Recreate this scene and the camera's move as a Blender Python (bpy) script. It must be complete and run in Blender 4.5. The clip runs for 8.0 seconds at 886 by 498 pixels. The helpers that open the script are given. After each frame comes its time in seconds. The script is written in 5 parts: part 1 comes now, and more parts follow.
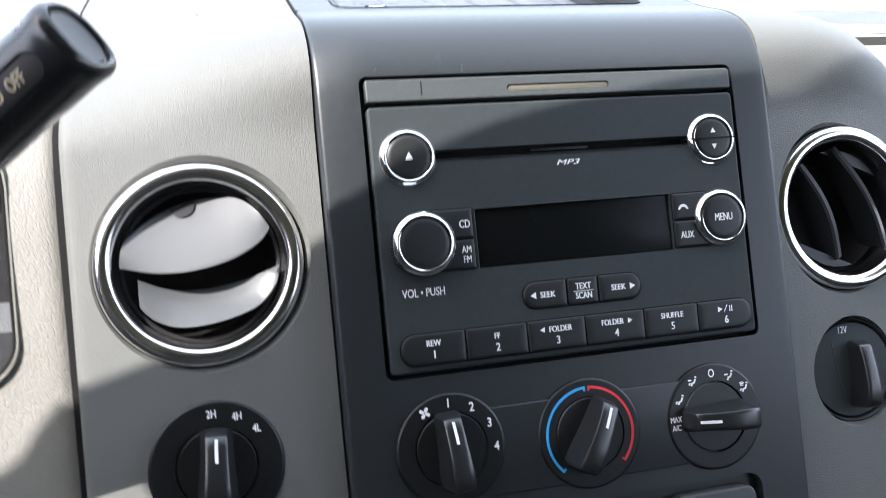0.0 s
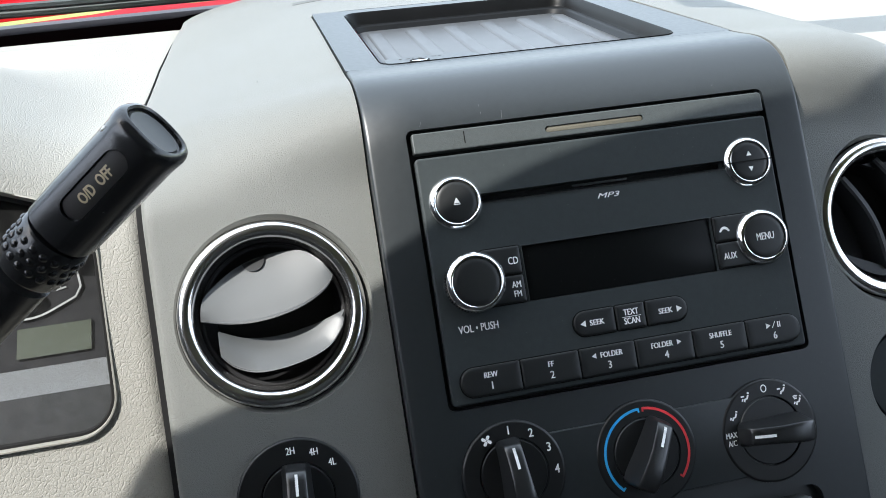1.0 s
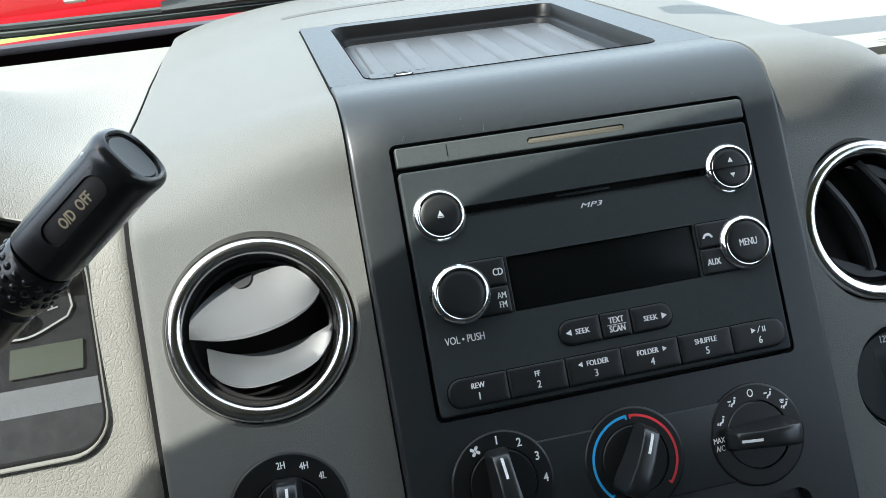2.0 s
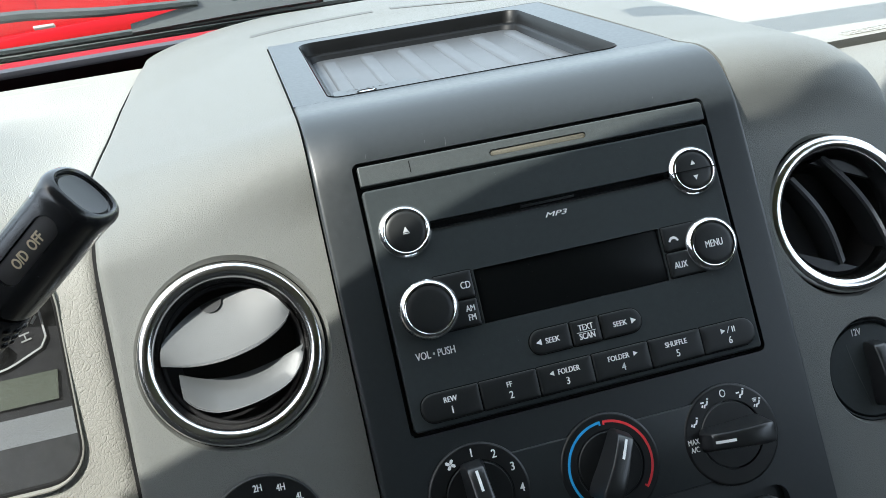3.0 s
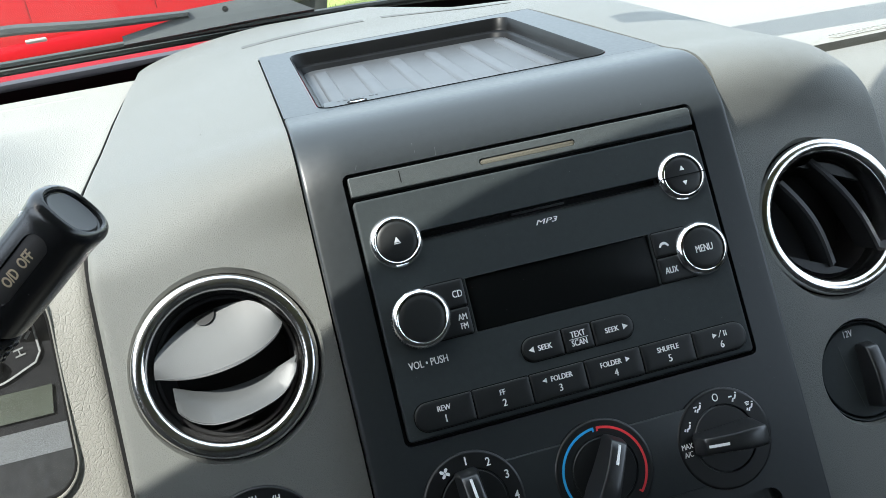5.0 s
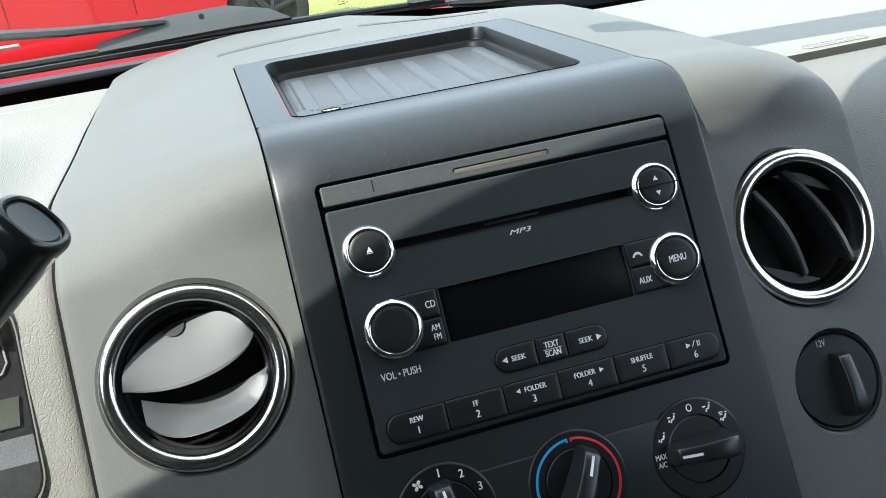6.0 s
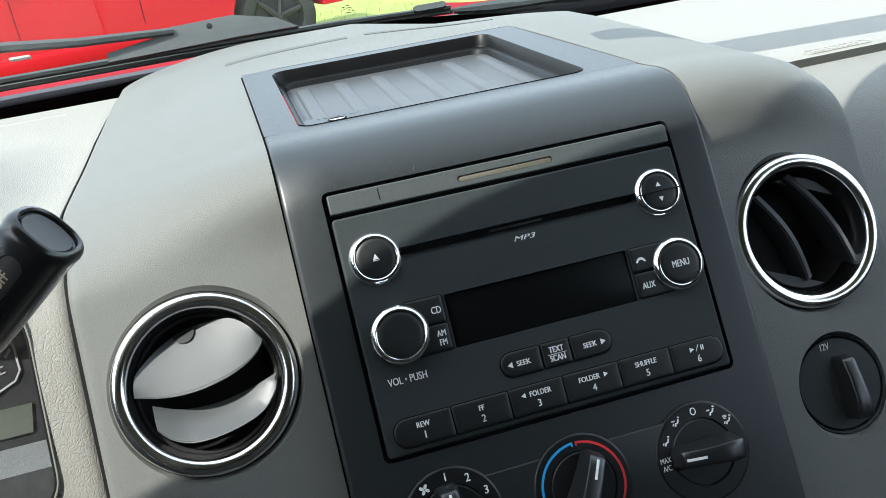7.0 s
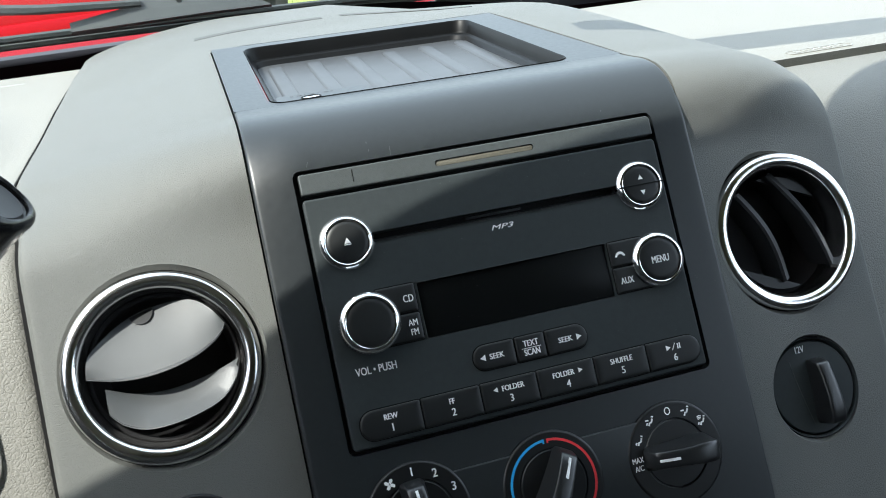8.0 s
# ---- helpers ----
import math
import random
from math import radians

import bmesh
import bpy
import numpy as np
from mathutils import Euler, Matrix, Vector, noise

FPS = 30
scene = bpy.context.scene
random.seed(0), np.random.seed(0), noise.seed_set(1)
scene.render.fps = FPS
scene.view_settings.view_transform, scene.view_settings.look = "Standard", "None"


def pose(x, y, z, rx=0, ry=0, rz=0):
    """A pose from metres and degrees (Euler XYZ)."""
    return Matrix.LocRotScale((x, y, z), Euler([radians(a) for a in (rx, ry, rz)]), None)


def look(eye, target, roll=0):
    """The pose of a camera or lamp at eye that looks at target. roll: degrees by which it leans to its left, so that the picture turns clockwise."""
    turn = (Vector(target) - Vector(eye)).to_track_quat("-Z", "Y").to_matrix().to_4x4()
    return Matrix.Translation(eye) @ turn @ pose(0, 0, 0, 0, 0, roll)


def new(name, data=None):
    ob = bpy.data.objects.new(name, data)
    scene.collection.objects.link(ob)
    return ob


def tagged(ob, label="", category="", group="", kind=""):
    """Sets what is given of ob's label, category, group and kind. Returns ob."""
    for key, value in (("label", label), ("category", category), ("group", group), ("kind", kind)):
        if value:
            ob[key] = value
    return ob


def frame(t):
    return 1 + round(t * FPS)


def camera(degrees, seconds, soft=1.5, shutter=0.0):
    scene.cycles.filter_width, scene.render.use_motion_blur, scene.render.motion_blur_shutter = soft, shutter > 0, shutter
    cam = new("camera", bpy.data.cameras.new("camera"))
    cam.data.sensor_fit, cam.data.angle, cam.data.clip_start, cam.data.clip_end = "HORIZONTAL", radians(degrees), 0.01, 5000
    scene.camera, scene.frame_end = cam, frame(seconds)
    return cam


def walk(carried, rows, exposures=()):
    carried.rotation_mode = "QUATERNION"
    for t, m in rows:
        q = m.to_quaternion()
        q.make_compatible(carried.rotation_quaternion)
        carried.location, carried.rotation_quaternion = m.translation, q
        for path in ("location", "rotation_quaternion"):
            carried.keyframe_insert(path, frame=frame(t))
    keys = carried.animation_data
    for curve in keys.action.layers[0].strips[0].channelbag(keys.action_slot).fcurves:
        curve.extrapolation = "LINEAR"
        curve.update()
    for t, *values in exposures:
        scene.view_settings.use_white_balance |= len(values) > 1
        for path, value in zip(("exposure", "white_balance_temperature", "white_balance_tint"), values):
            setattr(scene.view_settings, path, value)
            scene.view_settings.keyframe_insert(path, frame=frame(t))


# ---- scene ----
cam = camera(55.5, 8.0, soft=0.85, shutter=0.3)
LEAN = 29.0
DASH = pose(0, 0, 1.15, -LEAN, 0, 0)  # dash axes: x across, y into the dash, z up along the radio's face
PATH = [
    (0, (-0.1752, -0.4054, 0.0473), (0.0769, 0.5618, 0.0769), -5.54),
    (0.2, (-0.1625, -0.4243, 0.0567), (0.0385, 0.5546, 0.0938), -8.68),
    (0.3, (-0.1680, -0.4257, 0.0540), (0.0208, 0.5555, 0.0944), -8.78),
    (0.5, (-0.1785, -0.4289, 0.0513), (0.0078, 0.5523, 0.1001), -8.33),
    (1, (-0.1697, -0.4368, 0.0552), (0.0013, 0.5465, 0.1174), -9.00),
    (1.2, (-0.1673, -0.4371, 0.0542), (0.0058, 0.5454, 0.1226), -9.34),
    (2.3, (-0.1572, -0.4438, 0.0580), (0.0137, 0.5391, 0.1271), -10.87),
    (2.5, (-0.1542, -0.4398, 0.0590), (0.0218, 0.5421, 0.1288), -11.49),
    (3, (-0.1442, -0.4481, 0.0612), (0.0294, 0.5342, 0.1305), -12.89),
    (3.5, (-0.1432, -0.4449, 0.0618), (0.0280, 0.5380, 0.1283), -13.38),
    (4, (-0.1430, -0.4459, 0.0620), (0.0328, 0.5363, 0.1277), -13.43),
    (4.5, (-0.1404, -0.4488, 0.0631), (0.0373, 0.5327, 0.1339), -13.61),
    (4.7, (-0.1412, -0.4508, 0.0628), (0.0351, 0.5309, 0.1355), -13.76),
    (5.8, (-0.1356, -0.4497, 0.0629), (0.0558, 0.5289, 0.1389), -13.82),
    (6, (-0.1349, -0.4489, 0.0628), (0.0643, 0.5279, 0.1409), -13.90),
    (6.5, (-0.1353, -0.4560, 0.0625), (0.0621, 0.5209, 0.1447), -14.06),
    (7, (-0.1345, -0.4554, 0.0630), (0.0569, 0.5224, 0.1488), -14.20),
    (7.5, (-0.1375, -0.4511, 0.0615), (0.0620, 0.5249, 0.1491), -13.73),
    (8, (-0.1374, -0.4369, 0.0617), (0.0936, 0.5335, 0.1315), -12.30),
]
walk(cam, [(t, DASH @ look(eye, target, roll)) for t, eye, target, roll in PATH],
     exposures=[(t, stops, 6490, tint) for t, stops, tint in ((0, 2.24, 16), (0.3, 1.99, 15), (0.6, 1.82, 13), (1.0, 1.72, 10), (2.5, 1.67, 6), (4.5, 1.65, 6), (6.0, 1.56, 6), (8.0, 1.49, 6))])

# ---- world, sun ----
SUN_EL, SUN_AZ = 50.0, -115.0  # degrees; azimuth from straight ahead, negative to the driver's side
sd = Vector((math.sin(radians(SUN_AZ)) * math.cos(radians(SUN_EL)), math.cos(radians(SUN_AZ)) * math.cos(radians(SUN_EL)), math.sin(radians(SUN_EL))))
world = bpy.data.worlds.new("sky")
scene.world = world
world.use_nodes = True
wn = world.node_tree
sky = wn.nodes.new("ShaderNodeTexSky")
sky.sky_type, sky.sun_disc = "NISHITA", False
sky.dust_density, sky.air_density = 2.0, 1.0
sky.sun_elevation, sky.sun_rotation = radians(SUN_EL), radians(SUN_AZ)
veil = wn.nodes.new("ShaderNodeMix")  # thin white haze over the blue
veil.data_type = "RGBA"
veil.inputs["Factor"].default_value, veil.inputs["B"].default_value = 0.45, (8.4, 9.3, 10.5, 1)
wn.links.new(sky.outputs["Color"], veil.inputs["A"])
wn.links.new(veil.outputs["Result"], wn.nodes["Background"].inputs["Color"])
wn.nodes["Background"].inputs["Strength"].default_value = 0.15
sun = new("sun", bpy.data.lights.new("sun", "SUN"))
sun.data.energy, sun.data.angle, sun.data.color = 2.8, radians(0.32), (1.0, 0.98, 0.935)
sun.matrix_world = look(sd * 30, (0, 0, 0))


# ---- materials ----
def material(name, color, rough=0.5, metal=0.0, grain=0.0, grain_scale=900.0, tone=0.12, tone_scale=18.0, coat=0.0, spec=0.5, sheen=0.0):
    """Principled surface with a slow change of tone, a fine grain in roughness and a bump."""
    m = bpy.data.materials.new(name)
    m.use_nodes = True
    nt = m.node_tree
    b = nt.nodes["Principled BSDF"]
    b.inputs["Roughness"].default_value, b.inputs["Metallic"].default_value = rough, metal
    b.inputs["Coat Weight"].default_value = coat
    b.inputs["Specular IOR Level"].default_value = spec
    b.inputs["Sheen Weight"].default_value, b.inputs["Sheen Roughness"].default_value = sheen, 0.42
    tc = nt.nodes.new("ShaderNodeTexCoord")
    n1 = nt.nodes.new("ShaderNodeTexNoise")
    n1.inputs["Scale"].default_value, n1.inputs["Detail"].default_value = tone_scale, 6
    nt.links.new(tc.outputs["Object"], n1.inputs["Vector"])
    ramp = nt.nodes.new("ShaderNodeMix")
    ramp.data_type = "RGBA"
    lo, hi = [c * (1 - tone) for c in color], [min(1, c * (1 + tone)) for c in color]
    ramp.inputs["A"].default_value, ramp.inputs["B"].default_value = (*lo, 1), (*hi, 1)
    nt.links.new(n1.outputs["Fac"], ramp.inputs["Factor"])
    nt.links.new(ramp.outputs["Result"], b.inputs["Base Color"])
    rr = nt.nodes.new("ShaderNodeMapRange")
    rr.inputs["To Min"].default_value, rr.inputs["To Max"].default_value = max(0, rough - 0.06), min(1, rough + 0.06)
    nt.links.new(n1.outputs["Fac"], rr.inputs["Value"])
    nt.links.new(rr.outputs["Result"], b.inputs["Roughness"])
    if grain:
        n2 = nt.nodes.new("ShaderNodeTexNoise")
        n2.inputs["Scale"].default_value, n2.inputs["Detail"].default_value = grain_scale, 3
        nt.links.new(tc.outputs["Object"], n2.inputs["Vector"])
        bump = nt.nodes.new("ShaderNodeBump")
        bump.inputs["Strength"].default_value, bump.inputs["Distance"].default_value = 1.0, grain
        nt.links.new(n2.outputs["Fac"], bump.inputs["Height"])
        nt.links.new(bump.outputs["Normal"], b.inputs["Normal"])
    return m


def leather(name, color, rough, cell, depth, tone=0.07, spec=0.5, sheen=0.0):
    """Moulded leather grain: irregular pebbles parted by soft creases, with broader wrinkles and a finer pore."""
    m = material(name, color, rough, tone=tone, spec=spec, sheen=sheen)
    nt = m.node_tree
    b = nt.nodes["Principled BSDF"]
    tc = nt.nodes.new("ShaderNodeTexCoord")
    warp = nt.nodes.new("ShaderNodeTexNoise")
    warp.inputs["Scale"].default_value, warp.inputs["Detail"].default_value = cell * 0.9, 2
    nt.links.new(tc.outputs["Object"], warp.inputs["Vector"])
    vm = nt.nodes.new("ShaderNodeVectorMath")
    vm.operation = "MULTIPLY_ADD"
    vm.inputs[1].default_value = (0.45 / cell,) * 3
    nt.links.new(warp.outputs["Color"], vm.inputs[0])
    nt.links.new(tc.outputs["Object"], vm.inputs[2])
    total = None
    for scale, wide, share in ((cell, 0.20, 0.75), (cell * 0.47, 0.11, 0.75)):
        vor = nt.nodes.new("ShaderNodeTexVoronoi")
        vor.feature = "DISTANCE_TO_EDGE"
        vor.inputs["Scale"].default_value = scale
        nt.links.new(vm.outputs[0], vor.inputs["Vector"])
        mr = nt.nodes.new("ShaderNodeMapRange")
        mr.interpolation_type = "SMOOTHSTEP"
        mr.inputs["From Max"].default_value, mr.inputs["To Max"].default_value = wide, share
        nt.links.new(vor.outputs["Distance"], mr.inputs["Value"])
        if total is None:
            total = mr.outputs["Result"]
        else:
            plus = nt.nodes.new("ShaderNodeMath")
            nt.links.new(total, plus.inputs[0])
            nt.links.new(mr.outputs["Result"], plus.inputs[1])
            total = plus.outputs[0]
    fine = nt.nodes.new("ShaderNodeTexNoise")
    fine.inputs["Scale"].default_value, fine.inputs["Detail"].default_value = cell * 1.6, 4
    nt.links.new(tc.outputs["Object"], fine.inputs["Vector"])
    add = nt.nodes.new("ShaderNodeMath")
    add.operation = "MULTIPLY_ADD"
    add.inputs[1].default_value = 0.35
    nt.links.new(fine.outputs["Fac"], add.inputs[0])
    nt.links.new(total, add.inputs[2])
    bump = nt.nodes.new("ShaderNodeBump")
    bump.inputs["Distance"].default_value = depth
    nt.links.new(add.outputs[0], bump.inputs["Height"])
    nt.links.new(bump.outputs["Normal"], b.inputs["Normal"])
    return m


def glass(name, tint=(1, 1, 1), rough=0.0, gloss=0.85, dust=0.0):
    m = bpy.data.materials.new(name)
    m.use_nodes = True
    nt = m.node_tree
    out = nt.nodes["Material Output"]
    nt.nodes.remove(nt.nodes["Principled BSDF"])
    tr, gl, mix, lw, pw, ad = (nt.nodes.new("ShaderNode" + k) for k in ("BsdfTransparent", "BsdfGlossy", "MixShader", "LayerWeight", "Math", "Math"))
    tr.inputs["Color"].default_value = (*tint, 1)
    gl.inputs["Roughness"].default_value = rough
    lw.inputs["Blend"].default_value = 0.5
    pw.operation, ad.operation = "POWER", "MULTIPLY_ADD"
    pw.inputs[1].default_value = 5.0
    ad.inputs[1].default_value, ad.inputs[2].default_value = gloss, gloss * 0.035
    nt.links.new(lw.outputs["Facing"], pw.inputs[0])
    nt.links.new(pw.outputs[0], ad.inputs[0])
    nt.links.new(ad.outputs[0], mix.inputs[0])
    nt.links.new(tr.outputs[0], mix.inputs[1])
    nt.links.new(gl.outputs[0], mix.inputs[2])
    nt.links.new(mix.outputs[0], out.inputs["Surface"])
    if dust:  # a film of dust and fine wipe marks on the pane
        tc, n1, mr, df, over = (nt.nodes.new("ShaderNode" + k) for k in ("TexCoord", "TexNoise", "MapRange", "BsdfDiffuse", "MixShader"))
        n1.inputs["Scale"].default_value, n1.inputs["Detail"].default_value = 140.0, 9
        mr.inputs["From Min"].default_value, mr.inputs["From Max"].default_value = 0.35, 0.75
        mr.inputs["To Min"].default_value, mr.inputs["To Max"].default_value = dust * 0.5, dust * 1.6
        df.inputs["Color"].default_value = (0.5, 0.5, 0.48, 1)
        nt.links.new(tc.outputs["Object"], n1.inputs["Vector"])
        nt.links.new(n1.outputs["Fac"], mr.inputs["Value"])
        nt.links.new(mr.outputs["Result"], over.inputs[0])
        nt.links.new(mix.outputs[0], over.inputs[1])
        nt.links.new(df.outputs[0], over.inputs[2])
        nt.links.new(over.outputs[0], out.inputs["Surface"])
    return m


GREY = leather("grey_moulded_plastic", (0.130, 0.134, 0.124), 0.56, 1100, 0.00009, tone=0.05, spec=0.42, sheen=0.05)
BEIGE = leather("beige_leather_grain", (0.246, 0.241, 0.216), 0.55, 520, 0.00016, spec=0.25)
BEIGE_SMOOTH = material("beige_smooth_plastic", (0.255, 0.250, 0.223), 0.35, grain=0.00003, tone=0.04)
PANEL = material("charcoal_satin_plastic", (0.0190, 0.0228, 0.0248), 0.38, grain=0.00003, grain_scale=1100, tone=0.16, tone_scale=300, spec=0.55)
FACE = material("black_faceplate_plastic", (0.0330, 0.0395, 0.0410), 0.52, grain=0.00005, grain_scale=1100, tone=0.14, tone_scale=300, spec=0.25)
BUTTON = material("black_button_plastic", (0.012, 0.0133, 0.0137), 0.44, grain=0.00001, grain_scale=1800, spec=0.45)
STRIP = material("dull_black_strip", (0.040, 0.0475, 0.0475), 0.56, grain=0.0001, grain_scale=1500, tone=0.3, tone_scale=700, spec=0.7)
GROOVE = material("dark_gap", (0.013, 0.013, 0.013), 0.8, spec=0.1)
DISPLAY = material("display_window", (0.006, 0.0068, 0.007), 0.30, tone=0.3, spec=0.14)
CHROME = material("chrome", (0.92, 0.91, 0.90), 0.17, metal=1.0, tone=0.04)
SLOT = material("slot_grey", (0.080, 0.083, 0.077), 0.6, tone=0.1)
# leather darker than BEIGE: shade under the passenger top is put into the colour
FACE_SHADED = leather("shaded_leather_grain", (0.19, 0.19, 0.172), 0.5, 600, 0.00012)
NOZZLE = material("faded_nozzle", (0.48, 0.42, 0.40), 0.5)
SATIN = material("satin_chrome", (0.90, 0.90, 0.90), 0.13, metal=1.0, tone=0.04)
PRINT = material("white_print", (0.92, 0.92, 0.91), 0.5, tone=0.03)
PRINT_DIM = material("grey_print", (0.22, 0.225, 0.22), 0.5, tone=0.05)
SCUFF = material("pale_scuff", (0.10, 0.104, 0.108), 0.6)
PRINT_TAN = material("tan_print", (0.58, 0.50, 0.34), 0.5, tone=0.05)
BLUE = material("blue_print", (0.03, 0.40, 0.80), 0.45, tone=0.03)
RED_PRINT = material("red_print", (0.80, 0.045, 0.055), 0.45, tone=0.03)
TAN_INSERT = material("tan_insert", (0.095, 0.088, 0.066), 0.7, tone=0.35, tone_scale=900, grain=0.0001, grain_scale=1500)
# mat paler than the black liner: the sky's sheen is in its colour
MAT_SHEEN = material("tray_mat_sheen", (0.050, 0.054, 0.058), 0.42, spec=0.5, sheen=0.05, grain=0.00002, grain_scale=900, tone=0.10, tone_scale=40)
TRAY = material("tray_rubber", (0.005, 0.0053, 0.0056), 0.40, spec=0.18, grain=0.00002, grain_scale=900, tone=0.18, tone_scale=40)
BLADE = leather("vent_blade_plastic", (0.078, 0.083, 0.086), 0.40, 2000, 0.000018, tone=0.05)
INNER = material("vent_inner_black", (0.017, 0.017, 0.018), 0.5, spec=0.25)
# BLADE's vent plastic made darker: the right vent's shade is in the colour
BLADE_SHADED = material("shaded_louvre_plastic", (0.014, 0.015, 0.016), 0.42, grain=0.00002, grain_scale=1500, spec=0.45)
KNOB = material("knob_soft_black", (0.011, 0.0117, 0.0122), 0.35, grain=0.000012, tone=0.15, spec=0.4)
GRIP = material("knob_grip_worn", (0.016, 0.017, 0.018), 0.32, grain=0.000012, tone=0.2, tone_scale=250, spec=0.8)
LEVER = material("lever_black_plastic", (0.014, 0.0145, 0.0155), 0.25, grain=0.000022, grain_scale=900, tone=0.3, tone_scale=120, spec=0.6)
LEVER_CAP = material("lever_cap_grey", (0.028, 0.027, 0.027), 0.5, grain=0.00004)
DIAL = material("gauge_dial_black", (0.009, 0.009, 0.010), 0.6, spec=0.08)
LCD = material("lcd_olive", (0.028, 0.035, 0.020), 0.4, tone=0.08, spec=0.2)
# ledge lighter, trim below darker: a sun patch is put into these colours
CLUSTER_LIT = material("cluster_trim_speckled_lit", (0.12, 0.124, 0.126), 0.4, grain=0.0003, grain_scale=1000, tone=0.9, tone_scale=1300)
CLUSTER_SHADED = material("cluster_trim_shaded", (0.022, 0.023, 0.024), 0.5, tone=0.5, tone_scale=220, spec=0.2)
NEEDLE = material("needle_red", (0.6, 0.03, 0.02), 0.4)
LENS = glass("clear_lens", (0.93, 0.94, 0.95), gloss=0.12, dust=0.011)
WINDSCREEN = glass("windscreen_glass", (0.97, 0.985, 0.975))
FRIT = material("black_frit", (0.005, 0.005, 0.006), 0.7, spec=0.08)
RUBBER = material("black_rubber", (0.05, 0.054, 0.05), 0.6, tone=0.25)
WIPER = material("weathered_wiper_grey", (0.043, 0.049, 0.050), 0.5, tone=0.2, tone_scale=50)
COWL = material("cowl_grey_plastic", (0.035, 0.034, 0.042), 0.65, tone=0.2, spec=0.3)
PAINT = material("red_car_paint", (0.45, 0.006, 0.014), 0.35, coat=0.03, spec=0.14, tone=0.05, tone_scale=2)
# PAINT made darker and duller, so sun and sky glare stay off the bonnet
BONNET = material("darkened_red_paint", (0.23, 0.008, 0.014), 0.8, spec=0.06, tone=0.06, tone_scale=3)
CAB = material("cab_lining", (0.055, 0.054, 0.053), 0.8, tone=0.08)
ROOF = material("headlining", (0.09, 0.09, 0.088), 0.9, tone=0.05)
CARPET = material("floor_carpet", (0.04, 0.039, 0.037), 0.95, tone=0.2)
GRASS = material("grass", (0.22, 0.27, 0.06), 0.9, tone=0.45, tone_scale=2.0)
BLADES = material("grass_blades", (0.24, 0.30, 0.07), 0.8, tone=0.4, tone_scale=3.0)
TYRE = material("tyre_rubber", (0.022, 0.022, 0.023), 0.75, tone=0.2)
RIM = material("dark_alloy", (0.035, 0.035, 0.036), 0.45, metal=0.3)
CARGLASS = material("tinted_car_glass", (0.01, 0.012, 0.013), 0.05)


# ---- building blocks ----
def part(name, bm, mat, parent=None, label="", smooth=35.0, m=None):
    """Links a bmesh as one mesh object under a thing or a part."""
    bmesh.ops.recalc_face_normals(bm, faces=bm.faces)
    me = bpy.data.meshes.new(name)
    bm.to_mesh(me)
    bm.free()
    me.materials.append(mat)
    if smooth:
        me.polygons.foreach_set("use_smooth", [True] * len(me.polygons))
        me.set_sharp_from_angle(angle=radians(smooth))
    ob = new(name, me)
    if parent:
        ob.parent = parent
    if m is not None:
        ob.matrix_basis = m
    if label:
        tagged(ob, label)
    return ob


def thing(name, at, label, category, group="", base=DASH, turn=(0, 0, 0), kind=""):
    """An Empty at a thing's base, in the axes of the dash."""
    ob = new(name)
    ob.empty_display_size = 0.01
    ob.matrix_basis = base @ pose(*at, *turn)
    return tagged(ob, label, category, group, kind)


def loft(bm, rings, cap0=True, cap1=True, close=True):
    """Bridges rings of equal count; caps the ends."""
    vs = [[bm.verts.new(p) for p in r] for r in rings]
    n = len(vs[0])
    for a, b in zip(vs, vs[1:]):
        for i in range(n if close else n - 1):
            j = (i + 1) % n
            bm.faces.new((a[i], a[j], b[j], b[i]))
    if cap0:
        bm.faces.new(vs[0])
    if cap1:
        bm.faces.new(vs[-1][::-1])
    return vs


def rrect(x0, x1, z0, z1, r, n=5):
    """Rounded rectangle outline in x and z; r one radius or four (lower left, lower right, upper right, upper left)."""
    rs = r if isinstance(r, (tuple, list)) else (r,) * 4
    out = []
    for (cx, cz, a), q in zip(((x0, z0, 180), (x1, z0, 270), (x1, z1, 0), (x0, z1, 90)), rs):
        q = max(q, 1e-5)
        sx, sz = (1 if cx == x0 else -1), (1 if cz == z0 else -1)
        for k in range(n + 1):
            t = radians(a + 90 * k / n)
            out.append((cx + sx * q + q * math.cos(t), cz + sz * q + q * math.sin(t)))
    return out


def circle(cx, cz, r, n=48, a0=0.0):
    return [(cx + r * math.cos(a0 + 2 * math.pi * k / n), cz + r * math.sin(a0 + 2 * math.pi * k / n)) for k in range(n)]


def shrink(outline, d):
    """An outline moved inwards by d (for convex outlines that run anticlockwise)."""
    n, out = len(outline), []
    for i in range(n):
        a, p, b = outline[i - 1], outline[i], outline[(i + 1) % n]
        e1, e2 = Vector((p[0] - a[0], p[1] - a[1])), Vector((b[0] - p[0], b[1] - p[1]))
        nn = Vector((0, 0))
        for e in (e1, e2):
            if e.length > 1e-9:
                e = e.normalized()
                nn += Vector((-e.y, e.x))
        nn = nn.normalized() if nn.length > 1e-9 else nn
        out.append((p[0] + nn.x * d, p[1] + nn.y * d))
    return out


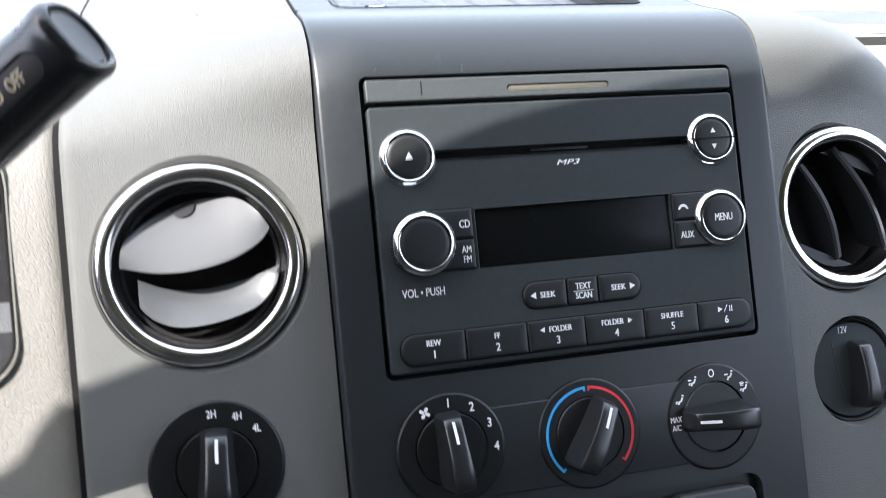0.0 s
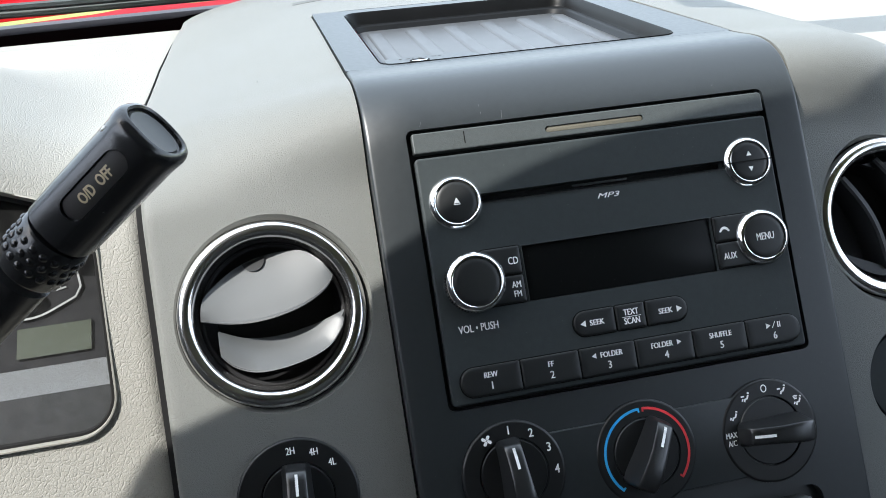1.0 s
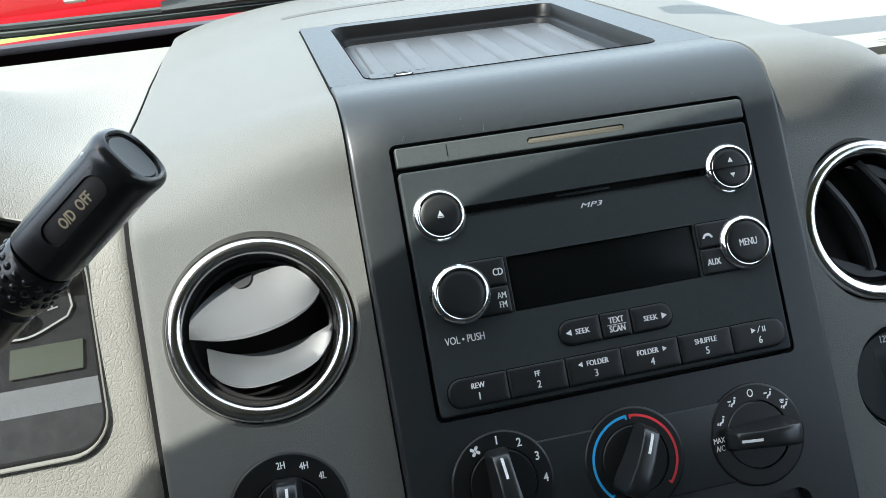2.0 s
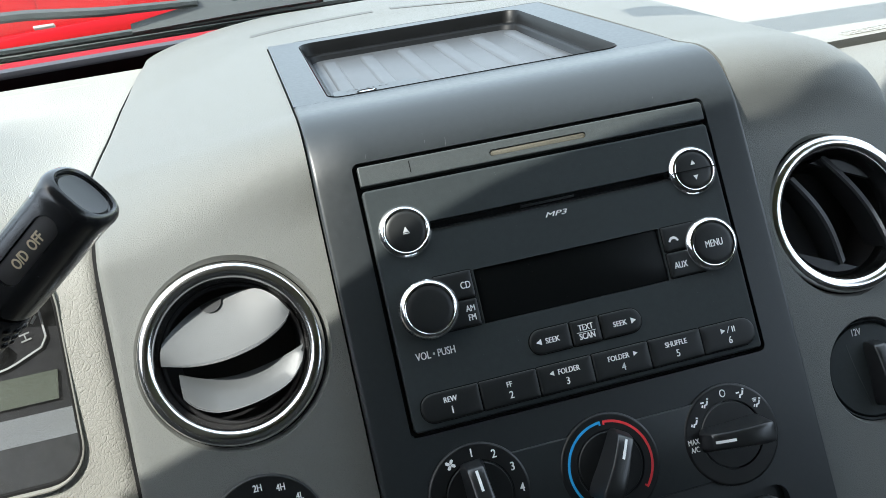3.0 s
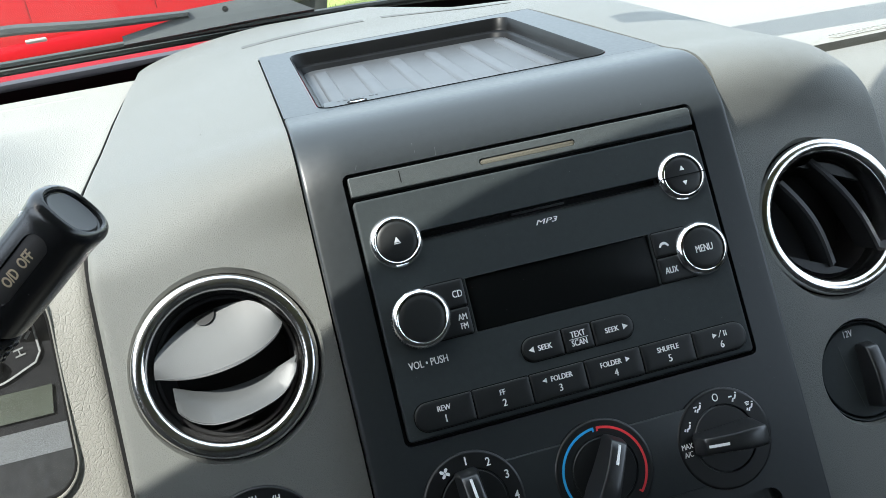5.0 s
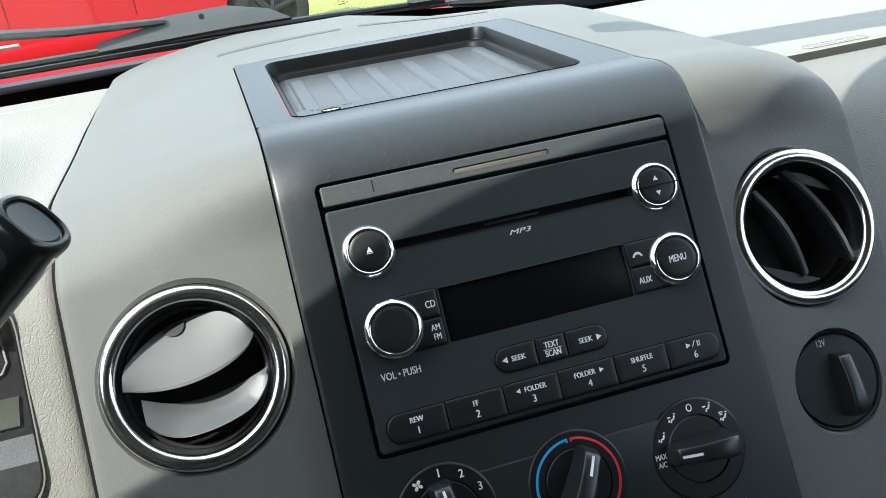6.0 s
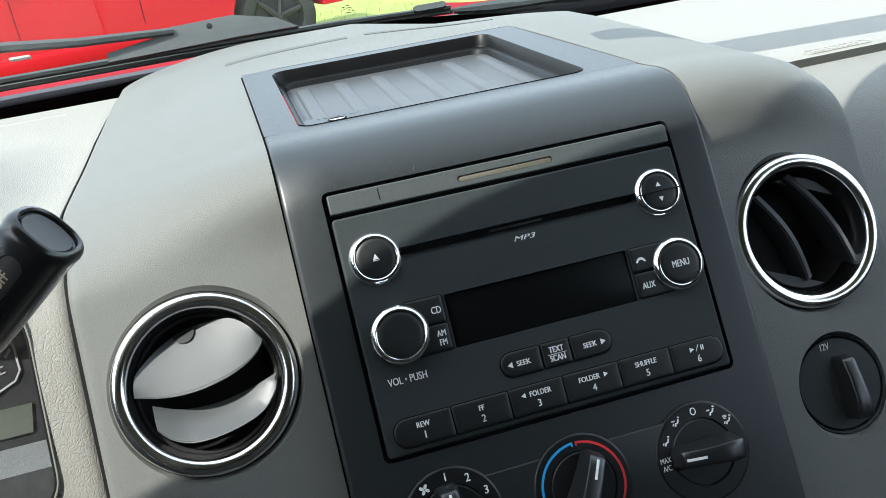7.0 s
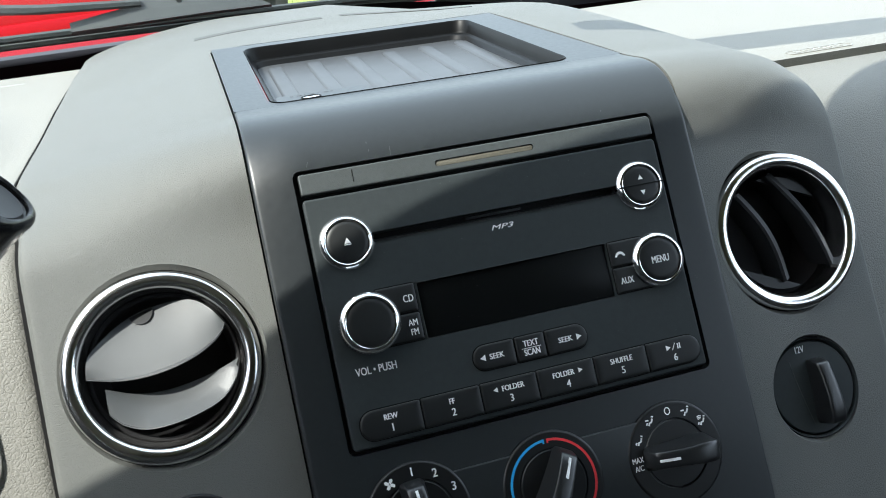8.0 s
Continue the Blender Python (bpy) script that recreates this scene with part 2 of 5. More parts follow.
def slab(outline, y_back, y_front, bevel=0.0006, steps=2, bm=None):
    """A plate with that outline from y_back to y_front (towards the seats), its front edge rounded."""
    bm = bm or bmesh.new()
    rings = [[(x, y_back, z) for x, z in outline], [(x, y_front + bevel, z) for x, z in outline]]
    for k in range(1, steps + 1):
        t = math.pi / 2 * k / steps
        o = shrink(outline, bevel * (1 - math.cos(t)))
        rings.append([(x, y_front + bevel * (1 - math.sin(t)), z) for x, z in o])
    loft(bm, rings)
    return bm


def lathe(profile, cx=0.0, cz=0.0, n=48, bm=None, cap0=False, cap1=False):
    """Turns (radius, y) pairs round the axis y."""
    bm = bm or bmesh.new()
    loft(bm, [[(x, y, z) for x, z in circle(cx, cz, max(r, 1e-5), n)] for r, y in profile], cap0, cap1)
    return bm


def torus(r, tube, y, cx=0.0, cz=0.0, n=56, k=10, squash=1.0):
    return lathe([(r + tube * math.cos(2 * math.pi * i / k), y + squash * tube * math.sin(2 * math.pi * i / k)) for i in range(k + 1)], cx, cz, n)


def cut(ob, *cutters, angle=35):
    """Cuts closed bmeshes out of an object and keeps the outcome as its mesh."""
    for bm in cutters:
        bmesh.ops.recalc_face_normals(bm, faces=bm.faces)
        me = bpy.data.meshes.new("tool")
        bm.to_mesh(me)
        bm.free()
        me.materials.append(ob.data.materials[0])
        tool = new("tool", me)
        tool.matrix_basis = ob.parent.matrix_basis @ ob.matrix_basis if ob.parent else ob.matrix_basis.copy()
        mod = ob.modifiers.new("cut", "BOOLEAN")
        mod.operation, mod.solver, mod.object = "DIFFERENCE", "EXACT", tool
        bpy.context.view_layer.update()
        done = bpy.data.meshes.new_from_object(ob.evaluated_get(bpy.context.evaluated_depsgraph_get()))
        ob.modifiers.clear()
        ob.data = done
        bpy.data.objects.remove(tool)
    ob.data.polygons.foreach_set("use_smooth", [True] * len(ob.data.polygons))
    ob.data.set_sharp_from_angle(angle=radians(angle))
    return ob


def shell(rows, keep=None, back=(0.0, 0.02, -0.012), bm=None):
    """A closed sheet over a grid of points rows[i][j]; keep(i, j) leaves out cells; its back face is moved by back."""
    bm = bm or bmesh.new()
    ni, nj, bv = len(rows), len(rows[0]), Vector(back)
    cells = {(i, j) for i in range(ni - 1) for j in range(nj - 1) if keep is None or keep(i, j)}
    top, low = {}, {}

    def v(store, i, j, off):
        if (i, j) not in store:
            store[i, j] = bm.verts.new(Vector(rows[i][j]) + off)
        return store[i, j]
    zero = Vector((0, 0, 0))
    for i, j in cells:
        q = [(i, j), (i, j + 1), (i + 1, j + 1), (i + 1, j)]
        bm.faces.new([v(top, *c, zero) for c in q])
        bm.faces.new([v(low, *c, bv) for c in q][::-1])
        for (di, dj), (a, b) in zip(((0, -1), (1, 0), (0, 1), (-1, 0)), ((q[0], q[3]), (q[3], q[2]), (q[2], q[1]), (q[1], q[0]))):
            if (i + di, j + dj) not in cells:
                bm.faces.new((v(top, *a, zero), v(top, *b, zero), v(low, *b, bv), v(low, *a, bv)))
    return bm


def spline(pts, n):
    """A smooth curve of n points through pts, evenly spread along it."""
    P = np.array(pts, float)
    P = np.vstack([2 * P[0] - P[1], P, 2 * P[-1] - P[-2]])
    fine = []
    for k in range(1, len(P) - 2):
        for t in np.linspace(0, 1, 24, endpoint=False):
            a, b, c, d = P[k - 1:k + 3]
            fine.append(0.5 * (2 * b + (c - a) * t + (2 * a - 5 * b + 4 * c - d) * t ** 2 + (3 * b - a - 3 * c + d) * t ** 3))
    fine = np.array(fine + [P[-2]])
    s = np.r_[0, np.cumsum(np.linalg.norm(np.diff(fine, axis=0), axis=1))]
    u = np.linspace(0, s[-1], n)
    return np.stack([np.interp(u, s, fine[:, k]) for k in range(fine.shape[1])], 1)


def tube(pts, radius, n=12, bm=None):
    """A round bar along points; radius one value or one for each point."""
    bm = bm or bmesh.new()
    pts = [Vector(p) for p in pts]
    rs = radius if isinstance(radius, (list, tuple)) else [radius] * len(pts)
    rings = []
    for i, p in enumerate(pts):
        d = (pts[min(i + 1, len(pts) - 1)] - pts[max(i - 1, 0)]).normalized()
        a = d.orthogonal().normalized() if i == 0 else (a - d * a.dot(d)).normalized()
        b = d.cross(a)
        rings.append([p + rs[i] * (a * math.cos(2 * math.pi * k / n) + b * math.sin(2 * math.pi * k / n)) for k in range(n)])
    loft(bm, rings)
    return bm


def box(x0, x1, y0, y1, z0, z1, bevel=0.0, bm=None):
    bm = bm or bmesh.new()
    g = bmesh.ops.create_cube(bm, size=1.0)["verts"]
    for v in g:
        v.co = Vector(((x0 + x1) / 2 + v.co.x * (x1 - x0), (y0 + y1) / 2 + v.co.y * (y1 - y0), (z0 + z1) / 2 + v.co.z * (z1 - z0)))
    if bevel:
        es = list({e for v in g for e in v.link_edges})
        bmesh.ops.bevel(bm, geom=es, offset=bevel, segments=2, affect="EDGES", profile=0.5)
    return bm


TEXTS = {}


def lettering(body, size, x, z, y, mat, parent, name="lettering", wide=0.86, turn=0.0, shear=0.0, label="", bold=0.0, bend=0.0, weight=0.00010):
    """Printed words, centred at (x, z) on a surface at y that faces the seats. size: height of the capitals."""
    key = (body, shear, bold)
    if key not in TEXTS:
        cu = bpy.data.curves.new("words", "FONT")
        cu.body, cu.align_x, cu.align_y, cu.size, cu.shear = body, "CENTER", "CENTER", 1.45, shear
        cu.resolution_u, cu.extrude, cu.offset, cu.space_line = 3, 0.0, bold, 1.0
        tmp = new("words", cu)
        bpy.context.view_layer.update()
        me = bpy.data.meshes.new_from_object(tmp.evaluated_get(bpy.context.evaluated_depsgraph_get()))
        co = np.empty(len(me.vertices) * 3)
        me.vertices.foreach_get("co", co)
        TEXTS[key] = (co.reshape(-1, 3), [tuple(p.vertices) for p in me.polygons])
        bpy.data.objects.remove(tmp)
        bpy.data.meshes.remove(me)
    co, faces = TEXTS[key]
    mid = (co.max(0) + co.min(0)) / 2
    c, s = math.cos(radians(turn)), math.sin(radians(turn))
    bm = bmesh.new()
    for k, dx in enumerate((0.0, -weight, weight)):  # two shifted passes make the strokes heavier
        vs = []
        for p in co:
            a, b = (p[0] - mid[0]) * size * wide + dx, (p[1] - mid[1]) * size
            vx, vz = x + a * c - b * s, z + a * s + b * c
            vs.append(bm.verts.new((vx, (y if not bend else y + bend - math.sqrt(bend ** 2 - vz ** 2)) - 0.00012 - 0.00004 * k, vz)))
        for f in faces:
            try:
                bm.faces.new([vs[i] for i in f])
            except ValueError:
                pass
    return part(name, bm, mat, parent, label, smooth=0)


def poly(pts, y, thick=0.00015):
    """A thin printed shape from (x, z) points."""
    bm = bmesh.new()
    loft(bm, [[(x, y, z) for x, z in pts], [(x, y - thick, z) for x, z in pts]])
    return bm


def spot(x, z, pts, s, turn=0.0):
    c, w = math.cos(radians(turn)), math.sin(radians(turn))
    return [(x + s * (a * c - b * w), z + s * (a * w + b * c)) for a, b in pts]


TRI_UP = [(-1, -0.8), (1, -0.8), (0, 1)]


# ---- the dash's skin ----
CB, SB = math.cos(radians(LEAN)), math.sin(radians(LEAN))


def deck(b, n):
    """(y, z) of a place b metres ahead and n metres up, level with the ground."""
    return (b * CB - n * SB, b * SB + n * CB)


MIDDLE = [(0, -0.30), (0, -0.15), (0, -0.02), (0, 0.09), (0.0002, 0.13), (0.002, 0.152), (0.010, 0.171), (0.026, 0.185), deck(0.146, 0.147), deck(0.19, 0.1474), deck(0.372, 0.147), deck(0.46, 0.139), deck(0.56, 0.121)]
FLANK = [(0.050, -0.30), (0.045, -0.15), (0.041, -0.02), (0.038, 0.07), (0.038, 0.105), (0.041, 0.128), (0.048, 0.149), (0.061, 0.168), (0.085, 0.186), (0.16, 0.224), (0.25, 0.274), (0.34, 0.326), (0.425, 0.372)]
NV = 110
mid_line, flank_line = spline(MIDDLE, 400), spline(FLANK, 400)


def at_knots(line, knots, n):
    """Samples of a line so that the same share of each stretch between knots falls on either line."""
    idx = [int(np.argmin(np.hypot(*(line - np.array(k)).T))) for k in knots]
    u = np.interp(np.linspace(0, len(knots) - 1, n), range(len(knots)), idx)
    return np.stack([np.interp(u, range(len(line)), line[:, k]) for k in (0, 1)], 1)


mid_pts, flank_pts = at_knots(mid_line, MIDDLE, NV), at_knots(flank_line, FLANK, NV)
DECK_START = int(round(8 * (NV - 1) / 12))
DECK_END = int(round(10 * (NV - 1) / 12))


VENT_L, VENT_R, DRIVE, SOCKET = (-0.1860, 0.0634), (0.1885, 0.0640), (-0.1865, -0.0340), (0.1845, -0.0335)


def skin(x, j):
    """The dash's outer surface at x for step j of its profile."""
    s = max(0.0, (abs(x) - 0.10) / 0.15)
    s = min(1.0, s) ** (1.5 if x < 0 else 3.2)
    y, z = mid_pts[j] * (1 - s) + flank_pts[j] * s
    if abs(x) > 0.1255:  # flat flanks, set back behind the panel
        w = min(1.0, max(0.0, (0.172 - z) / 0.052))
        w = w * w * (3 - 2 * w)
        y = y * (1 - w) + (0.0135 + (0.05 if x < 0 else 0.17) * (abs(x) - 0.127)) * w
    if abs(x) > 0.246:
        y += (abs(x) - 0.246) ** 2 * 220
        z -= (abs(x) - 0.246) ** 2 * 120
    if j > DECK_END:  # the deck stays high up to the glass, less so on the passenger side
        b, n = y * CB + z * SB, -y * SB + z * CB
        r = min(1.0, max(0.0, (b - 0.372) / 0.11))
        w = float(np.interp(x, (0.0, 0.10, 0.25), (1.0, 0.4, 0.1)))
        n += max(0.0, 0.1468 - n) * w * (1 - s) ** 0.6 * r * r * (3 - 2 * r)
        y, z = deck(b, n)
    return (x, y, z)


def drift(j):
    """How far the housing's edge beside the gauges stands in from its widest line."""
    return float(np.interp(j, (0, 52, 62, 72, 80, 92, 106), (0.0038, 0.0038, 0.0, -0.0042, -0.0062, -0.0058, 0.0)))


def taper(x, j):
    """The housing's edges run in along the tapered tray surround."""
    b = mid_pts[j][0] * CB + mid_pts[j][1] * SB
    f = min(1.0, max(0.0, (b - 0.149) / 0.222))
    d = -0.0112 * f if x > 0 else -0.0030 * f
    k = abs(x) / XE if abs(x) < XE else max(0.0, 1 - (abs(x) - XE) / 0.06)
    if x < -0.19:  # the face narrows a little beside the gauges
        d, k = d * k + drift(j) * min(1.0, (-0.19 - x) / 0.06), 1.0
    return (x + d * k, *skin(x, j)[1:])


def structure(name, bm, mat, label, m=DASH, category="", **kw):
    ob = part(name, bm, mat, None, label, m=m, **kw)
    return tagged(ob, category=category or name.replace("_", " "), kind="structure")


# grey housing: both flanks and the deck behind the tray
XE = 0.1261
xs = sorted(set([-0.25, -0.2493, -0.2485, -0.2475, *np.linspace(-0.246, -XE, 34), *np.linspace(-XE, XE, 41), *np.linspace(XE, 0.246, 34), 0.2475, 0.2485, 0.2493, 0.25]))
xs = [x for k, x in enumerate(xs) if k == 0 or x - xs[k - 1] > 1e-6]
grid = [[taper(x, j) for j in range(NV)] for x in xs]
housing = structure("centre_housing", shell(grid, lambda i, j: not (-XE - 1e-6 <= xs[i] and xs[i + 1] <= XE + 1e-6 and j < DECK_END)), GREY,
                    "grey moulded plastic centre dash housing with fine grain")


def bore(cx, cz, r, y0=-0.05, y1=0.12, n=72):
    return lathe([(r, y0), (r, y1)], cx, cz, n, cap0=True, cap1=True)


def dish(c, yv):
    """A bore with a sloping lip."""
    return lathe([(0.0530, -0.05), (0.0527, yv + 0.0004), (0.0520, yv + 0.0016), (0.0500, yv + 0.0046), (0.0500, 0.12)], *c, 80, cap0=True, cap1=True)


cut(housing, dish(VENT_L, 0.0160), dish(VENT_R, 0.0215), bore(*DRIVE, 0.0315), lathe([(0.0362, -0.05), (0.0356, 0.0172), (0.0346, 0.0184), (0.0332, 0.0210), (0.0318, 0.0262), (0.0312, 0.0300), (0.0312, 0.12)], *SOCKET, 72, cap0=True, cap1=True))

# charcoal centre panel below the tray
ROLL = ((-0.1251, 0.0040), (-0.1250, 0.0016), (-0.1246, 0.0006), (-0.1239, 0.0001))  # rounded side edges
xp = [*ROLL, *((x, 0.0) for x in np.linspace(-0.1228, 0.1228, 57)), *((-x, d) for x, d in ROLL[::-1])]


def rolled(x, j, d):
    f = j / DECK_START
    flat = max(0.0, min(1.0, (f - 0.72) / 0.28))  # runs level into the tray surround
    X, Y, Z = (Vector(skin(x, j)) * (1 - flat) + Vector((x, *mid_pts[j])) * flat)
    return (X, Y + d * (1 - 0.45 * f), Z - d * 0.8 * f)


panel = structure("centre_panel", shell([[rolled(x, j, d) for j in range(DECK_START + 1)] for x, d in xp], back=(0, 0.012, -0.008)), PANEL,
                  "charcoal satin plastic panel curving over the radio", category="dash panel")
opening = bmesh.new()
loft(opening, [[(x, y, z) for x, z in rrect(-0.1040, 0.1040, -0.0022, 0.1478, 0.004)] for y in (-0.02, 0.06)])
pocket = bmesh.new()
loft(pocket, [[(x, y, z) for x, z in rrect(-0.096, 0.096, -0.115, -0.0755, 0.008)] for y in (-0.02, 0.006)])
cut(panel, opening, pocket)
plate = slab(rrect(-0.075, 0.070, -0.0652, -0.0212, 0.0012), 0.004, -0.0014, 0.0009, 4)
structure("climate_plate", plate, PANEL, "charcoal plastic plate behind the climate knobs", category="dash panel", smooth=20)
for s in (-1, 1):  # dark backing under the seams
    structure("seam_backing", shell([[Vector(skin(0.1240 * s, j)) + Vector((dx, 0.021, -0.014)) for j in range(NV)] for dx in (-0.010, 0.010)], back=(0, 0.003, -0.003)), GROOVE,
              "black backing under the panel seam", category="seam backing")
for b0, b1 in ((0.135, 0.152), (0.366, 0.380)):
    structure("seam_backing", shell([[(x, *deck(b, 0.1395)) for b in (b0, b1)] for x in (-0.125, 0.122)], back=(0, 0.002, -0.003)), GROOVE, "black backing under the tray seam", category="seam backing")
structure("dash_core", box(-0.235, 0.235, 0.07, 0.11, -0.30, 0.14), GROOVE, "black void behind the dash panels", category="dash core")

# tray surround, with the tray sunk into it
TILT = DASH @ pose(0, 0, 0, LEAN, 0, 0)  # level axes with their origin at the radio's foot


def tray_row(b, k=40):
    f = (b - 0.149) / (0.371 - 0.149)
    x0, x1 = -0.1250 - 0.003 * f, 0.1250 - 0.0112 * f
    return [(x0 + (x1 - x0) * i / k, b, 0.147) for i in range(k + 1)]


surround = structure("tray_surround", shell([tray_row(b) for b in np.linspace(0.1474, 0.3725, 12)], back=(0, 0, -0.010)), PANEL,
                     "charcoal plastic surround of the dash-top tray", m=TILT, category="tray surround")


def tray_outline(d=0.0, r=0.009):
    x0, x1, y0, y1 = -0.1030 + d, 0.0925 - d, 0.1520 + d * 0.3, 0.3560 - d
    out = rrect(x0, x1, y0, y1, (0.010, 0.011, r + 0.003, r + 0.003))
    return [(x - 0.006 * (y - 0.15) / 0.2 * (1 if x > 0 else 0.2), y) for x, y in out]


hole = bmesh.new()
loft(hole, [[(x, y, z) for x, y in tray_outline()] for z in (0.12, 0.16)])
cut(surround, hole)

tray = thing("dash_tray", (0, 0, 0), "black ribbed rubber-lined storage tray sunk into the dash top", "tray", base=TILT)
bm = bmesh.new()
rings = []
for d, z in ((0.0005, 0.1475), (0.0012, 0.1465), (0.0026, 0.1392), (0.0032, 0.1376), (0.0056, 0.1370), (0.0066, 0.1360), (0.0076, 0.1330), (0.0090, 0.1318)):
    rings.append([(x, y, z) for x, y in tray_outline(d)])
loft(bm, rings, cap0=False)
part("tray_liner", bm, TRAY, tray)
bm = bmesh.new()
loft(bm, [[(x, y, z) for x, y in tray_outline(d)] for d, z in ((0.0078, 0.1312), (0.0080, 0.1324), (0.0088, 0.1328))])
part("tray_mat", bm, MAT_SHEEN, tray, "ribbed rubber mat with the sky's sheen put into its grey")
for k in range(6):  # ribs that run fore and aft, in pairs
    x = -0.083 + 0.031 * k
    bm = bmesh.new()
    pts = [(x + a, z) for a, z in ((-0.0062, 0.1326), (-0.0050, 0.1342), (-0.0038, 0.1346), (0.0038, 0.1346), (0.0050, 0.1342), (0.0062, 0.1326))]
    loft(bm, [[(u, b, v) for u, v in pts] for b in (0.172, 0.328)])
    part("floor_rib", bm, MAT_SHEEN, tray)
bm = bmesh.new()
loft(bm, [[(x, y, z) for x, y in rrect(-0.0985, -0.040, 0.1565, 0.172, (0.002, 0.002, 0.010, 0.004))] for z in (0.131, 0.1462)])
pad = part("label_pad", bm, PANEL, tray)
for k, w in enumerate((3, 5, 2, 4, 2, 5, 3)):
    x = -0.0895 + 0.0042 * k
    part("label_mark", box(x, x + 0.0006 * w, 0.1674, 0.1686, 0.1461, 0.1464), SCUFF, pad)
bm = bmesh.new()
oval = [(-0.0775 + 0.0064 * math.cos(radians(a)), 0.1602 + 0.0046 * math.sin(radians(a))) for a in range(0, 360, 12)]
loft(bm, [[(x, y, z) for x, y in oval] for z in (0.145, 0.1465)])
part("coin_slot", bm, GROOVE, tray, "dark oval slot")
bm = bmesh.new()
arc = [(-0.0775 + 0.0050 * math.cos(radians(a)), 0.1592 + 0.0026 * math.sin(radians(a))) for a in range(-190, 11, 10)]
loft(bm, [[(x, y, z) for x, y in arc] for z in (0.145, 0.1468)])
part("coin_rest", bm, SATIN, tray, "small bright metal half disc")

# defroster slot lines on the deck
for x0, x1 in ((-0.140, -0.020), (-0.002, 0.125)):
    n = 14
    bm = bmesh.new()
    rows = []
    for i in range(n + 1):
        x = x0 + (x1 - x0) * i / n
        b = 0.475 - 1.1 * x * x
        rows.append([])
        line = [skin(x, j) for j in range(DECK_END, NV)]
        bs, ns = [p[1] * CB + p[2] * SB for p in line], [-p[1] * SB + p[2] * CB for p in line]
        for db in (-0.0045, 0.0045):
            rows[-1].append((x, *deck(b + db, float(np.interp(b + db, bs, ns)) + 0.0004)))
    structure("defroster_slot", shell(rows, back=(0, 0.0004, -0.0008)), SLOT, "grey defroster slot across the dash deck", category="defroster slot")

# beige dash on the driver's side with the gauge opening
XL0, XL1 = -0.80, -0.2520
xl = [XL1 - (XL1 - XL0) * (k / 60) ** 1.3 for k in range(61)]


def roll_under(j):
    """How far the beige edge rolls under beside the housing: fully on the face, little on the top."""
    return 1 - 0.85 * min(1.0, max(0.0, (j / (NV - 1) - 0.45) / 0.25))


def set_back(j):
    """1 where the housing stands well proud of the beige dash, 0 where the two are level."""
    return min(1.0, max(0.0, (flank_pts[j][0] - skin(-0.245, j)[1] - 0.002) / 0.016))


def left_skin(x, j):
    y, z = flank_pts[j]
    e = max(0, x + 0.2585)
    f = roll_under(j)
    h = min(1.0, max(0.0, (-0.268 - x) / 0.13))  # the hood over the gauges swells towards the driver
    h = 0.055 * h * h * (3 - 2 * h) * min(1.0, max(0.0, (z - 0.09) / 0.06)) * min(1.0, max(0.0, (0.30 - y) / 0.14))
    y, z = y - 0.6 * h, z + 0.8 * h
    return (x + (0.0022 - 0.0034 * f + drift(j) - 0.0020 * set_back(j)) * max(0.0, 1 + (x + 0.252) / 0.02), y + 0.004 + e * e * 70 * f, z - 0.002 - e * e * 35 * f)


dash_left = structure("dash_left", shell([[left_skin(x, j) for j in range(NV)] for x in xl]), BEIGE, "beige leather-grained dash round the gauges", category="dashboard")
gauge_open = rrect(-0.66, -0.2745, 0.0130, 0.1440, (0.03, 0.022, 0.034, 0.03), 8)
# the hood's lower edge climbs away from the housing
gauge_open = gauge_open[:25] + [(-0.302 - 0.02 * k, 0.1440 + 0.0075 * k) for k in range(5)] + [(x, z + 0.030) for x, z in gauge_open[27:]] + [(-0.66, 0.12)]
tool = bmesh.new()
loft(tool, [[(x, y, z) for x, z in gauge_open] for y in (-0.05, 0.10)])
cut(dash_left, tool)


def gap_edge(j):
    """How far the black gap reaches where the housing stands proud of the beige dash."""
    return -0.2512 - 0.0022 * roll_under(j) + drift(j) - 0.0028 * set_back(j)


structure("seam_backing", shell([[((gap_edge(j), -0.2508 + drift(j))[i], flank_pts[j][0] + 0.0026, flank_pts[j][1] - 0.0018) for j in range(NV)] for i in (0, 1)], back=(0, 0.004, -0.003)), GROOVE,
          "black gap between the housing and the beige dash", category="seam backing")


def along(x, k):
    """A place on the beige dash at a fractional step k of its profile."""
    j = int(k)
    a, c = Vector(left_skin(x, j)), Vector(left_skin(x, j + 1))
    return a + (c - a) * (k - j)


ridge = [-0.274 - 0.5 * i / 20 for i in range(21)]
structure("dash_ridge", shell([[along(x, k) + Vector((0, -0.3, 1.0)) * (h * min(1.0, 0.1 + i / 5) - 0.0003) for k, h in ((104.7, 0.0), (104.95, 0.0010), (105.25, 0.0010), (105.5, 0.0))] for i, x in enumerate(ridge)], back=(0, 0.001, -0.003)), BEIGE_SMOOTH,
          "smooth raised line along the beige dash near the glass", category="dash ridge")
bm = bmesh.new()
bmesh.ops.create_icosphere(bm, subdivisions=2, radius=0.00045)
for v in bm.verts:
    v.co = Vector((v.co.x - 0.178, v.co.y * 0.5 + 0.0981, v.co.z * 0.5 + 0.2115))
structure("dirt_speck", bm, GROOVE, "tiny dark speck of dirt on the housing", category="dirt")

# beige dash on the passenger's side
PASS_TOP = [(0.1130, 0.1870), (0.1095, 0.1873), (0.1082, 0.1887), (0.1098, 0.1922), (0.124, 0.2008), (0.20, 0.242), (0.32, 0.306), (0.44, 0.366)]
